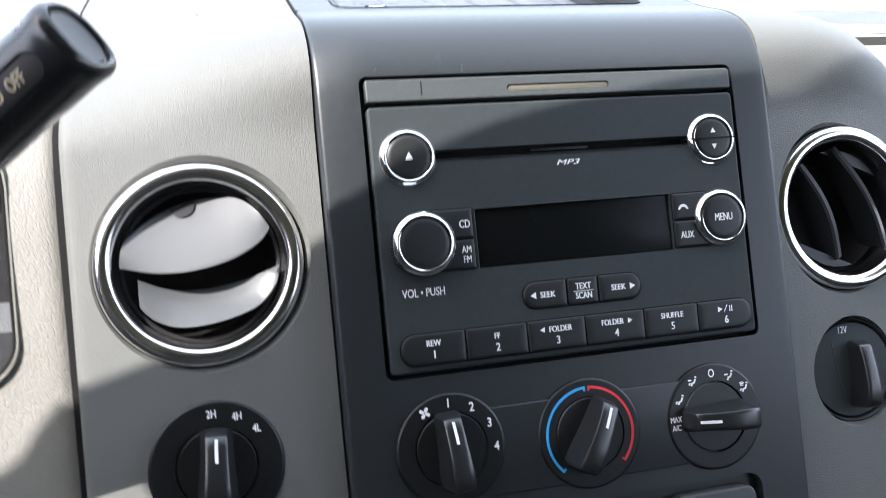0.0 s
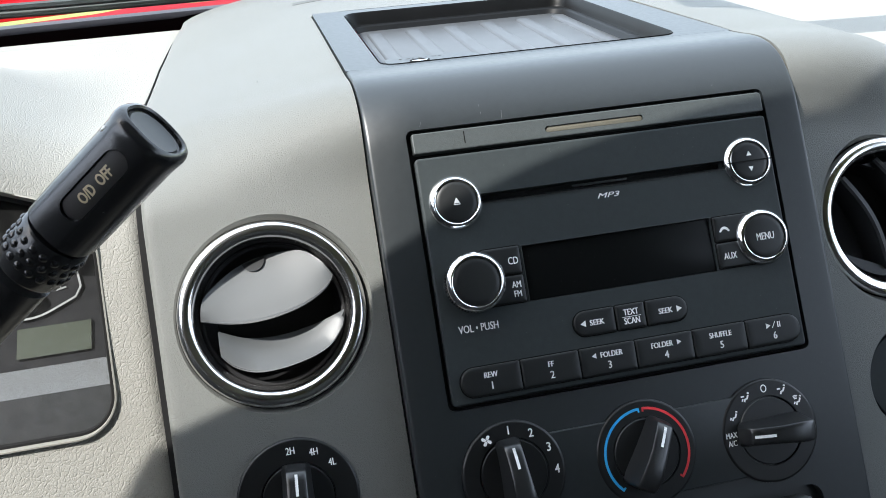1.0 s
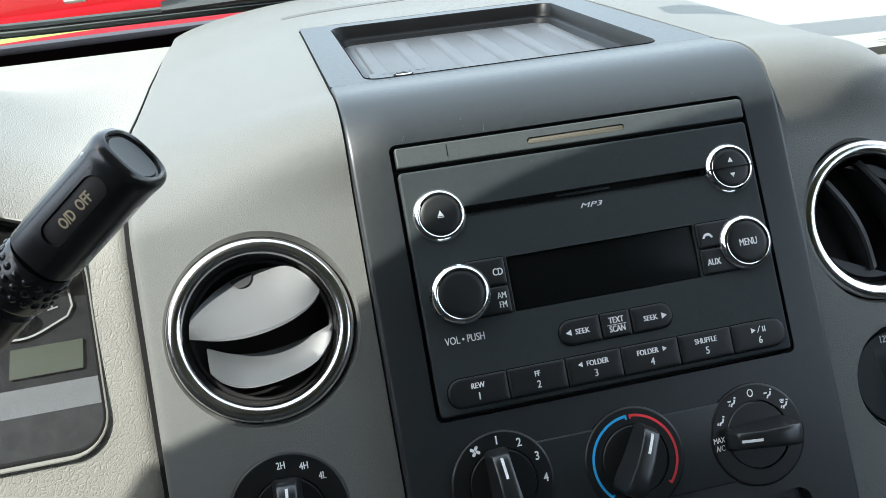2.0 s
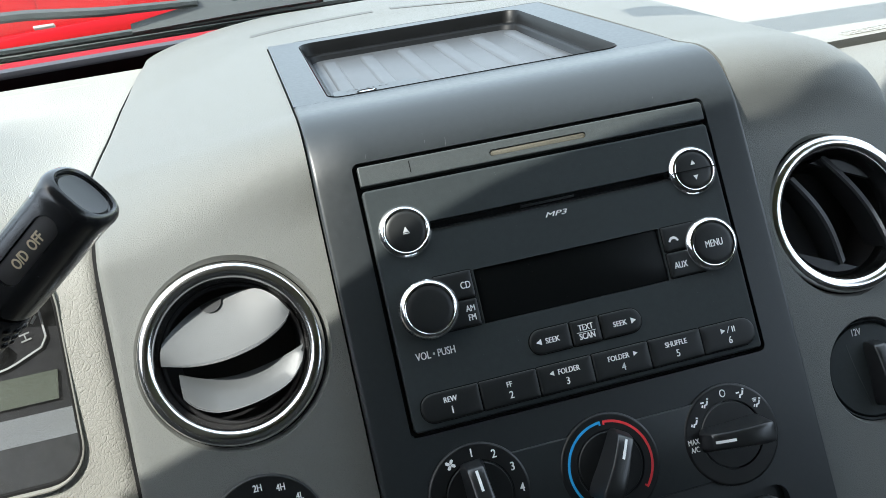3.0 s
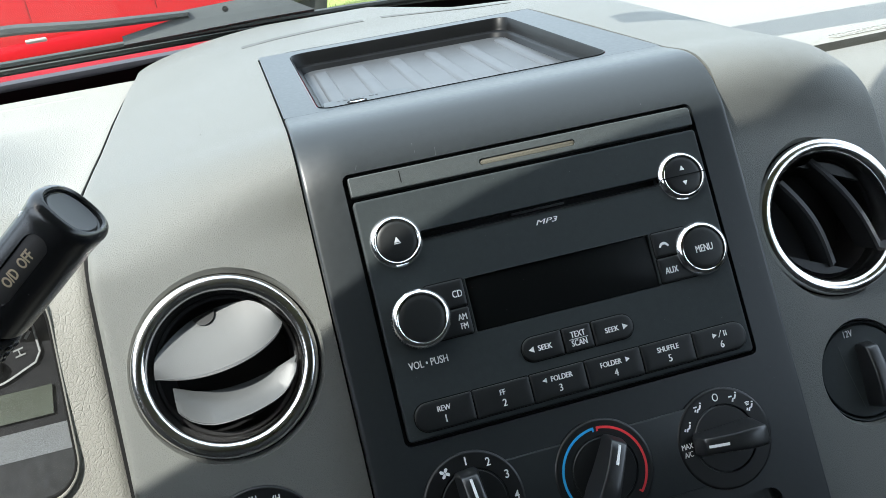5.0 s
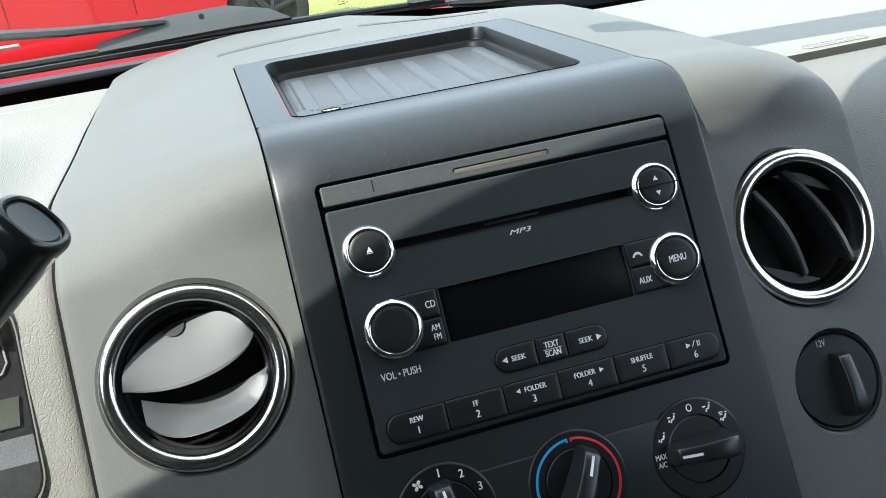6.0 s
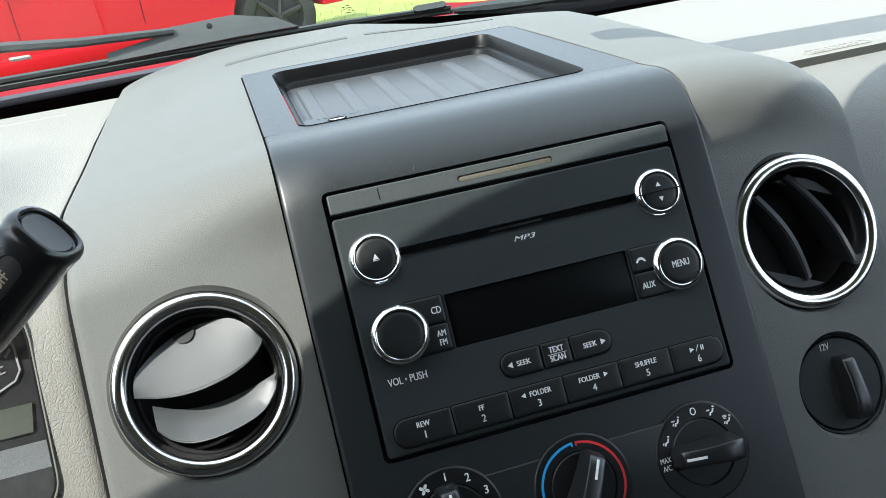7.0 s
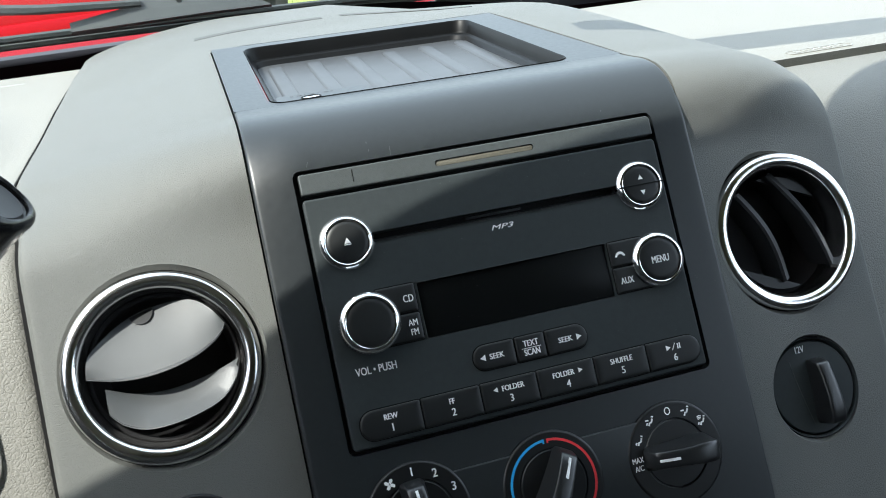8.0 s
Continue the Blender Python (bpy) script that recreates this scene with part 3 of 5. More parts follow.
PASS_FACE = [(0.05, -0.30), (0.052, -0.1), (0.056, 0.05), (0.064, 0.12), (0.078, 0.154), (0.1082, 0.1845)]
xr = [0.2535 + (0.95 - 0.2535) * (k / 40) ** 1.3 for k in range(41)]
structure("dash_right_top", shell([[(x, *p) for p in spline(PASS_TOP, 50)] for x in xr]), BEIGE, "beige leather-grained dash top on the passenger side", category="dashboard")
structure("dash_right_face", shell([[(x, *p) for p in spline(PASS_FACE, 50)] for x in xr], back=(0, 0.02, 0)), FACE_SHADED, "grained dash face below the passenger side top", category="dashboard")

# raised mark on the passenger side top: an outline bar with plain letter-like bars
top_line = np.array([p for p in spline(PASS_TOP, 400) if p[1] > 0.1920])


def on_top(x, y, lift=0.0):
    return (x, y - lift * 0.47, float(np.interp(y, top_line[:, 0], top_line[:, 1])) + lift * 0.88)


def raised(x0, x1, y0, y1, h=0.0005):
    """A low moulded bar on the passenger side top."""
    return shell([[on_top(x, y, h) for y in (y0, y1)] for x in (x0, x1)], back=(0, 0.0004, -0.0016))


oval = rrect(0.292, 0.350, 0.1122, 0.1212, 0.0044, 8)
bm = bmesh.new()
inner = shrink(oval, 0.0007)
loft(bm, [[on_top(*p, h) for p in o] for o, h in ((oval, -0.001), (oval, 0.0004), (inner, 0.0004), (inner, -0.001))], False, False)
structure("raised_outline", bm, BEIGE_SMOOTH, "thin raised outline round moulded lettering", category="raised lettering")
for k in range(6):
    x = 0.2985 + 0.0076 * k
    for n, (dx0, dx1, dy0, dy1) in enumerate(((0.0, 0.0011, 0.0, 0.0052), (0.0030, 0.0041, 0.0, 0.0052), (0.0011, 0.0030, 0.0042, 0.0052) if k % 2 else (0.0011, 0.0030, 0.0018, 0.0028))):
        structure("raised_mark", raised(x + dx0, x + dx1, 0.1141 + dy0, 0.1141 + dy1), BEIGE_SMOOTH, "plain raised bar of moulded lettering on the dash top", category="raised lettering")


# ---- cab shell: unseen plain walls that close the place and set the cabin light ----
def plain(name, bm, mat, label, category):
    return tagged(part(name, bm, mat, None, label), category=category, kind="structure")


HEADER = 1.88


# points of the unseen roof edge, placed where they shade the dash
SHADE_EDGE = [(-0.808, -0.241), (-0.793, -0.2385), (-0.753, -0.232), (-0.717, -0.224), (-0.680, -0.208), (-0.650, -0.197), (-0.612, -0.190), (-0.555, -0.175), (-0.500, -0.164), (-0.400, -0.152), (-0.340, -0.148), (-0.290, -0.136), (-0.24, -0.114), (-0.19, -0.082), (-0.14, -0.058), (-0.07, -0.046), (0.0, -0.043)]
half = [(float(x), float(y)) for x, y in spline(SHADE_EDGE, 60)]
shade_line = half + [(-x, y) for x, y in half[-2::-1]]  # the unseen roof's front edge, bowed to cast the dash's shadow line
SHADE_RAIL = ((0.807, -0.240), (0.822, -0.233), (0.838, -0.230), (0.850, -0.236), (0.860, -0.242), (0.870, -0.247), (0.885, -0.2525), (0.92, -0.259), (1.0, -0.264), (1.0, -0.290), (0.92, -0.284), (0.86, -0.260), (0.807, -0.265))
for s in (-1, 1):  # unseen frame over the doors, shaped to light and shade the dash: a rail at the front corner, an opening behind it, then the roof's side
    bm = bmesh.new()
    loft(bm, [[(s * x, y, HEADER + dz) for x, y in SHADE_RAIL] for dz in (0.0, 0.012)])
    plain("shade_rail_front", bm, CAB, "unseen roof rail over the windscreen corner, shaped to shade the dash", "roof rail")
    plain("roof_side", box(min(s * 0.80, s * 0.96), max(s * 0.80, s * 0.96), -1.6, -0.42, HEADER + 0.004, HEADER + 0.036), ROOF, "unseen plain side of the cab roof lining", "roof")
bm = bmesh.new()
shell([[(x, y, HEADER), (x, min(y - 0.1, -0.6), HEADER + 0.003), (x, -1.6, HEADER)] for x, y in shade_line], back=(0, 0, 0.012), bm=bm)
plain("roof", bm, ROOF, "unseen cab roof lining, its front edge shaped to shade the dash", "roof")
plain("floor", box(-0.95, 0.95, -1.6, 0.75, 0.55, 0.60), CARPET, "plain dark cab floor", "floor")
plain("wall_back", box(-0.95, 0.95, -1.65, -1.6, 0.55, 1.90), CAB, "plain cab rear wall", "wall")
plain("wall_front", box(-0.95, 0.95, 0.70, 0.75, 0.55, 1.12), GROOVE, "black bulkhead under the dash", "wall")
# driver's side walls are raised to hold daylight off the dash, passenger's kept low
for s, nm in ((-1, "wall_left"), (1, "wall_right")):
    w = plain(nm, box(min(s * 0.95, s * 1.0), max(s * 0.95, s * 1.0), -1.6, 0.75, 0.55, 1.50 if s < 0 else 1.26, 0.01), CAB, "unseen cab door lining, its height set to limit side light", "wall")
    plain("wall_rear_" + nm[5:], box(min(s * 0.95, s * 1.0), max(s * 0.95, s * 1.0), -1.6, -0.89, 1.24, 1.86 if s < 0 else 1.45, 0.01), CAB, "unseen rear cab side, its height set to limit side light", "wall")
    bm = bmesh.new()
    loft(bm, [[(s * 0.975 + a, y0 + b, z) for a, b in ((-0.03, -0.04), (0.03, -0.04), (0.03, 0.04), (-0.03, 0.04))] for y0, z in ((-0.85, 1.24), (-0.80, 1.90))])
    plain("pillar_" + nm[5:], bm, CAB, "plain door pillar", "pillar")
    bm = bmesh.new()
    loft(bm, [[(x + a, y + b, z) for a, b in ((-0.03, -0.03), (0.03, -0.03), (0.03, 0.03), (-0.03, 0.03))] for x, y, z in ((s * 0.98, 0.60, 1.22), (s * 0.985, -0.25, 1.90))])
    plain("windscreen_pillar_" + nm[5:], bm, CAB, "plain windscreen pillar", "pillar")
    plain("roof_rail_" + nm[5:], box(min(s * 0.91, s * 1.0), max(s * 0.91, s * 1.0), -1.6, -0.44, 1.86, 1.93, 0.01), CAB, "plain roof rail", "roof rail")

# windscreen: a raked pane with its black border along the foot
GLASS_FOOT, GLASS_SLOPE = (0.640, 0.095), 41.5


def pane_at(x, up, out=0.0):
    """A place on the windscreen, up metres along it from its foot and out metres off its outer face."""
    bow = (0.08 + 0.15 * max(0.0, up)) * x * x
    c, s = math.cos(radians(GLASS_SLOPE)), math.sin(radians(GLASS_SLOPE))
    return (x, *deck(GLASS_FOOT[0] - bow - up * c + out * s, GLASS_FOOT[1] + up * s + out * c))


gx = np.linspace(-0.86, 0.86, 41)
pane = structure("windscreen", shell([[pane_at(x, u) for u in (-0.04, 0.2, 0.4, 0.6, 0.93)] for x in gx], back=(0, 0.004, 0.003)), WINDSCREEN, "clear laminated windscreen", category="windscreen")
pane.visible_shadow = False
structure("windscreen_border", shell([[Vector(pane_at(x, u)) + Vector((0, -0.0015, -0.001)) for u in (-0.05, 0.0, max(0.010, 0.067 - (0.029 * min(1.0, -x / 0.26) ** 2 if x < 0 else 0.055 * (max(0.0, x - 0.03) / 0.25) ** 1.6)))] for x in gx], back=(0, 0.0008, 0)), FRIT,
          "black printed border along the foot of the windscreen", category="windscreen border")

# unseen rear-view mirror, added over the middle of the dash to shade the passenger side top
mirror = thing("rear_view_mirror", (-0.010, 0.100, 1.680), "unseen black rear-view mirror, added to shade the passenger side top", "mirror", base=pose(0, 0, 0), turn=(0, 0, -8))
part("housing", slab(rrect(-0.125, 0.125, -0.034, 0.034, (0.022, 0.022, 0.028, 0.028), 6), 0.026, -0.006, 0.004, 3), FRIT, mirror)
part("mirror_glass", slab(rrect(-0.119, 0.119, -0.029, 0.029, (0.018, 0.018, 0.024, 0.024), 6), -0.005, -0.0068, 0.0004), CHROME, mirror, "silvered glass")
part("stem", tube([(0, 0.006, 0.030), (0, -0.008, 0.050), (0, -0.022, 0.072)], 0.006), FRIT, mirror)

# ---- outside: cowl, bonnet, wiper ----
structure("cowl", shell([[pane_at(x, u, out) for u, out in ((-0.05, 0.010), (-0.009, 0.013), (0.009, 0.016), (0.0135, 0.018), (0.0160, 0.022), (0.002, 0.034), (-0.02, 0.050))] for x in gx], back=(0, 0.004, -0.006)), COWL,
          "grey plastic cowl below the windscreen", category="cowl")
bonnet = thing("bonnet", (0, 0, 0), "red bonnet ahead of the windscreen, its paint darkened against glare", "bonnet", base=pose(0, 0, 0))
rows = []
for i in range(31):
    x = -0.85 + 1.7 * i / 30
    rows.append([(x, 0.70 - 0.08 * x * x + 1.35 * k / 14, 1.146 - 0.02 * abs(x) ** 2.5 - 0.040 * (k / 14) ** 1.5 - (0.10 if k == 14 else 0) + 0.012 * math.exp(-((abs(x) - 0.45) / 0.06) ** 2)) for k in range(15)])
part("bonnet_skin", shell(rows, back=(0, 0, -0.012)), BONNET, bonnet)

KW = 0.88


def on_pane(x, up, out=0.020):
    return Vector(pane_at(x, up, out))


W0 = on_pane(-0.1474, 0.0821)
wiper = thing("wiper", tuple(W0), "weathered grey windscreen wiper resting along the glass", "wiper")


def wiper_bar(pts, w, thick):
    """A flat bar along the glass through (x, up) points, w high at each."""
    bm = bmesh.new()
    rings = []
    for (x, up), h in zip(pts, w):
        p = on_pane(x, up) - W0
        h = h * KW
        rings.append([(p.x, p.y - thick * 0.5, p.z - h / 2), (p.x, p.y - thick, p.z), (p.x, p.y - thick * 0.5, p.z + h / 2), (p.x, p.y + thick, p.z + h / 2), (p.x, p.y + thick, p.z - h / 2)])
    loft(bm, rings)
    return bm


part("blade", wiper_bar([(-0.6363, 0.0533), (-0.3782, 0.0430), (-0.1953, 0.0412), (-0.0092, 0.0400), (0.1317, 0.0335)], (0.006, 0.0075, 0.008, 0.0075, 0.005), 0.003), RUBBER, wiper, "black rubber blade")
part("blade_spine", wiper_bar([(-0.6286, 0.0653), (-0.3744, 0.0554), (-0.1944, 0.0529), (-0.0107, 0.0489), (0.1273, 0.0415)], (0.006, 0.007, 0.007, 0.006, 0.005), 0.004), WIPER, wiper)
bm = bmesh.new()
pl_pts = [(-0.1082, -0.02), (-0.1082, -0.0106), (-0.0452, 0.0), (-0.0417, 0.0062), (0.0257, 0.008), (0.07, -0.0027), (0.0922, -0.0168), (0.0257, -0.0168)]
loft(bm, [[(x, dy, z) for x, z in pl_pts] for dy in (0.002, -0.005)])
arm_plate = part("arm_plate", bm, WIPER, wiper)
part("pivot_hole", lathe([(0.0030, 0.0), (0.0030, -0.0058)], 0, 0, 16, cap0=True, cap1=True, bm=None), GROOVE, arm_plate)
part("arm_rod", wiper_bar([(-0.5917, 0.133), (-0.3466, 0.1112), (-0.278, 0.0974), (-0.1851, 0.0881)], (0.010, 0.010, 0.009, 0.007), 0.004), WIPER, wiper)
bm = bmesh.new()
rings = []
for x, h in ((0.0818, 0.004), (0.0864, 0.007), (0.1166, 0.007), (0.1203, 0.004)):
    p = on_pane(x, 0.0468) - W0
    rings.append([(p.x, p.y + dy, p.z + dz * h) for dy, dz in ((-0.006, -0.5), (-0.006, 0.5), (0.004, 0.5), (0.004, -0.5))])
loft(bm, rings)
part("end_clip", bm, WIPER, wiper)
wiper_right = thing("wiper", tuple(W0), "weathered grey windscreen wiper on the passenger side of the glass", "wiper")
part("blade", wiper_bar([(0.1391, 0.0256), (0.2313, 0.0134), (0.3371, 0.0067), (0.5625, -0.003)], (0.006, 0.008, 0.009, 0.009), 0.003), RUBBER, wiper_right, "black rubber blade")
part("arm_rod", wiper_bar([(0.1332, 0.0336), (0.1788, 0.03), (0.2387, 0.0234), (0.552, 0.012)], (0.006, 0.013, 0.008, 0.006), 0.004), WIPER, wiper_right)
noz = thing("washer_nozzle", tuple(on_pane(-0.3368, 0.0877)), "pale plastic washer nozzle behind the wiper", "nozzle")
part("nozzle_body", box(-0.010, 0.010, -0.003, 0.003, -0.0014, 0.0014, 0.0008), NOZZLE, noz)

# ---- ground and the red pickup ----
bm = bmesh.new()
loft(bm, [[(-250, -250, 0), (250, -250, 0), (250, 400, 0), (-250, 400, 0)]], cap1=False)
tagged(part("ground", bm, GRASS, None, "sunlit mown grass reaching the horizon", smooth=0), category="ground", kind="structure")
rng = np.random.RandomState(4)
nb = 9000
gxy = np.stack([rng.uniform(-1, 9, nb), rng.uniform(8.5, 24, nb)], 1)
verts, faces = [], []
for (x, y), h, a, l in zip(gxy, rng.uniform(0.02, 0.05, nb), rng.uniform(0, 6.28, nb), rng.uniform(-0.03, 0.03, nb)):
    k = len(verts)
    c, s_ = 0.006 * math.cos(a), 0.006 * math.sin(a)
    verts += [(x - c, y - s_, 0), (x + c, y + s_, 0), (x + l, y + l * 0.5, h)]
    faces.append((k, k + 1, k + 2))
me = bpy.data.meshes.new("grass_tufts")
me.from_pydata(verts, [], faces)
me.materials.append(BLADES)
tagged(new("grass_tufts", me), "short sunlit lawn grass", "grass", kind="stuff")


def pickup(x_end, y_side, label):
    """A pickup seen from its side; its tail ends at x_end and its near side stands at y_side."""
    t = thing("pickup_truck", (x_end, y_side, 0), label, "pickup truck", base=pose(0, 0, 0), turn=(0, 0, 15))
    side = [(-5.5, 0.42), (-0.05, 0.44), (0.0, 0.62), (0.0, 1.28), (-0.04, 1.32), (-1.95, 1.32), (-2.0, 1.36), (-4.0, 1.36), (-4.15, 1.30), (-5.35, 1.20), (-5.5, 1.0)]
    bm = bmesh.new()
    loft(bm, [[(x, y, z + dz * (z > 1)) for x, z in side] for y, dz in ((0.05, -0.04), (0.0, -0.10), (0.02, -0.02), (0.10, 0.0), (1.85, 0.0), (1.95, -0.1))][1:])
    body = part("body", bm, PAINT, t)
    tools = []
    for wx in (-0.72, -4.35):
        b2 = bmesh.new()
        loft(b2, [[(wx + 0.47 * math.cos(q), y, 0.42 + 0.47 * math.sin(q)) for q in np.linspace(0, 2 * math.pi, 40, endpoint=False)] for y in (-0.2, 0.35)])
        tools.append(b2)
    for sx in (-2.0, -3.05, -4.0):
        tools.append(box(sx - 0.006, sx + 0.006, -0.05, 0.03, 0.60, 1.5))
    cut(body, *tools)
    part("lower_moulding", box(-3.75, -1.32, -0.012, 0.02, 0.36, 0.52, 0.008), PAINT, t)
    bm = bmesh.new()
    cabp = [(-4.0, 1.35), (-2.05, 1.35), (-2.2, 1.88), (-2.5, 1.93), (-3.3, 1.93)]
    loft(bm, [[(x, y + (z - 1.35) * q, z) for x, z in cabp] for y, q in ((0.10, 0.35), (1.85, -0.35))])
    cabin = part("cab", bm, PAINT, t)
    for wp in ([(-3.82, 1.40), (-3.08, 1.40), (-3.08, 1.85), (-3.30, 1.85)], [(-3.00, 1.40), (-2.18, 1.40), (-2.28, 1.85), (-3.00, 1.85)]):
        bm = bmesh.new()
        loft(bm, [[(x, y + (z - 1.35) * 0.35, z) for x, z in wp] for y in (0.095, 0.12)])
        part("side_window", bm, CARGLASS, cabin)
    part("rear_bumper", box(-0.02, 0.16, 0.02, 1.9, 0.50, 0.72, 0.03), TYRE, t, "black rear bumper")
    part("tail_light", box(-0.10, 0.012, -0.012, 0.10, 0.90, 1.25, 0.012), NEEDLE, t)
    for wx in (-3.20, -2.15):
        part("door_handle", box(wx, wx + 0.16, -0.03, 0.01, 1.12, 1.155, 0.01), PAINT, t)
    for wx in (-0.72, -4.35):
        for wy in (0.06, 1.65):
            wheel = part("wheel", lathe([(0.26, wy + 0.0), (0.31, wy - 0.02), (0.37, wy - 0.015), (0.395, wy + 0.02), (0.40, wy + 0.08), (0.40, wy + 0.18), (0.37, wy + 0.25), (0.26, wy + 0.25)], wx, 0.40, 40), TYRE, t, "black tyre")
            bm = lathe([(0.265, wy + 0.0), (0.25, wy + 0.02), (0.22, wy + 0.05), (0.02, wy + 0.06)], wx, 0.40, 40, cap1=True)
            part("rim", bm, TYRE, wheel)
            for k in range(6):
                a = radians(60 * k + 15)
                bm = tube([(wx + 0.03 * math.cos(a), wy + 0.02, 0.40 + 0.03 * math.sin(a)), (wx + 0.25 * math.cos(a), wy + 0.015, 0.40 + 0.25 * math.sin(a))], [0.035, 0.022], 6)
                part("spoke", bm, RIM, wheel)
            part("hub_cap", lathe([(0.055, wy + 0.03), (0.05, wy - 0.005), (0.0, wy - 0.01)], wx, 0.40, 20), RIM, wheel)
    return t


pickup(1.14, 8.45, "glossy red pickup truck parked on the grass")


# ---- radio ----
radio = thing("radio", (0, 0, 0), "black car radio with chrome-ringed buttons and a dark display", "radio")
part("backing", box(-0.1036, 0.1036, 0.006, 0.040, -0.0020, 0.1475), GROOVE, radio)
face = part("faceplate", slab(rrect(-0.1016, 0.1016, 0.0002, 0.1318, 0.0022), 0.012, -0.0012, 0.0012, 3), FACE, radio)
c1 = bmesh.new()
loft(c1, [[(x, y, z) for x, z in o] for y, o in ((-0.01, [(-0.0700, 0.1040), (0.0725, 0.1040), (0.0725, 0.1090), (-0.0700, 0.1090)]), (0.0, [(-0.0700, 0.1040), (0.0725, 0.1040), (0.0725, 0.1090), (-0.0700, 0.1090)]), (0.009, [(-0.069, 0.1066), (0.0715, 0.1066), (0.0715, 0.1082), (-0.069, 0.1082)]))])
c2 = bmesh.new()
loft(c2, [[(x, y, z) for x, z in rrect(-0.0518, 0.0572, 0.0484, 0.0784, 0.0006)] for y in (-0.01, 0.0016)])
cut(face, c1, c2, angle=14)
part("disc_slot", box(-0.069, 0.0715, 0.0062, 0.0085, 0.1055, 0.1085), GROOVE, face)
part("slot_lip", box(-0.0685, 0.071, -0.0016, -0.0008, 0.1037, 0.1042), BUTTON, face)
part("slot_flap", box(-0.016, 0.016, 0.0045, 0.0060, 0.1066, 0.1078, 0.0003), STRIP, face)
part("display", slab(rrect(-0.0514, 0.0568, 0.0487, 0.0781, 0.0005), 0.004, 0.0002, 0.0003), DISPLAY, radio, "glossy black unlit display window")
for x0, x1, z0, z1 in ((-0.0520, 0.0574, 0.0784, 0.0787), (-0.0521, -0.0518, 0.0482, 0.0787)):
    part("display_edge", box(x0, x1, -0.0016, 0.0004, z0, z1), STRIP, face)
lettering("MP3", 0.0027, 0.0014, 0.0990, -0.0013, PRINT, face, shear=0.3, wide=1.85, weight=0.00006)
lettering("VOL \u2022 PUSH", 0.0040, -0.0818, 0.0392, -0.0013, PRINT, face, wide=0.72)

strip = part("filler_strip", slab(rrect(-0.1012, 0.1018, 0.1344, 0.1454, (0.0010, 0.001, 0.0022, 0.001)), 0.010, -0.0008, 0.0007), STRIP, radio, "scuffed dull black strip above the faceplate")
c3 = bmesh.new()
loft(c3, [[(x, y, z) for x, z in rrect(-0.0278, 0.0292, 0.1374, 0.1409, 0.0017)] for y in (-0.01, 0.0006)])
cut(strip, c3, angle=14)
part("strip_insert", slab(rrect(-0.0275, 0.0289, 0.1376, 0.1407, 0.00155), 0.003, 0.0000, 0.0003), TAN_INSERT, strip, "tan insert")
part("strip_mark", box(-0.0732, -0.0727, -0.00095, -0.0006, 0.1372, 0.1438), GROOVE, strip)


def ring_button(name, cx, cz, r, proud, knob=False):
    """A round cap in a chrome ring."""
    y = -0.0012 - proud
    cap = part(name, lathe([(r - 0.0031, 0.002), (r - 0.0031, y + 0.0006), (r - 0.0037, y + 0.0001), (r * 0.6, y - 0.0002), (0.0, y - 0.0003)], cx, cz, 48), BUTTON, radio)
    foot = [(r, 0.002), (r, y + 0.0022)] if knob else [(r + 0.0006, 0.001), (r + 0.0006, y + 0.0026)]
    ring = lathe(foot + [(r + 0.0001, y + 0.0017), (r - 0.0005, y + 0.0009), (r - 0.0012, y + 0.0002), (r - 0.0019, y - 0.0003), (r - 0.0024, y - 0.0004), (r - 0.0028, y - 0.0002), (r - 0.0031, y + 0.0004), (r - 0.0033, y + 0.002)], cx, cz, 56)
    part("chrome_ring", ring, SATIN, cap, "bright chrome ring")
    return cap, y - 0.0003


eject, ye = ring_button("eject_button", -0.0832, 0.1062, 0.0142, 0.0022)
part("eject_mark", poly(spot(-0.0832, 0.1068, TRI_UP, 0.0017), ye - 0.0001), PRINT, eject)
part("eject_mark", poly([(-0.0850, 0.1046), (-0.0814, 0.1046), (-0.0814, 0.1051), (-0.0850, 0.1051)], ye - 0.0001), PRINT, eject)
seeker, yu = ring_button("tune_button", 0.0862, 0.1066, 0.0140, 0.0022)
part("split_line", box(0.0726, 0.0998, yu - 0.0006, yu + 0.0008, 0.1063, 0.1069), GROOVE, seeker)
part("arrow_up", poly(spot(0.0862, 0.1108, TRI_UP, 0.0015), yu - 0.0001), PRINT, seeker)
part("arrow_down", poly(spot(0.0862, 0.1022, TRI_UP, 0.0015, 180), yu - 0.0001), PRINT, seeker)
volume, yv = ring_button("volume_knob", -0.0805, 0.0628, 0.0156, 0.0085, True)
for k in range(60):  # knurl round the knob's side
    a = 2 * math.pi * k / 60
    p, q = Vector((math.cos(a), 0, math.sin(a))), Vector((-math.sin(a), 0, math.cos(a)))
    o = Vector((-0.0805, 0, 0.0628)) + p * 0.0156
    if k == 0:
        kn = bmesh.new()
    loft(kn, [[o + q * s + p * h + Vector((0, y, 0)) for s, h in ((-0.0005, -0.0003), (0.0, 0.0004), (0.0005, -0.0003))] for y in (-0.0012, -0.0065)])
part("knurled_side", kn, BUTTON, volume)
menu, ym = ring_button("menu_button", 0.0858, 0.0636, 0.0151, 0.0045)
lettering("MENU", 0.0040, 0.0858, 0.0636, ym, PRINT, menu, wide=0.68)


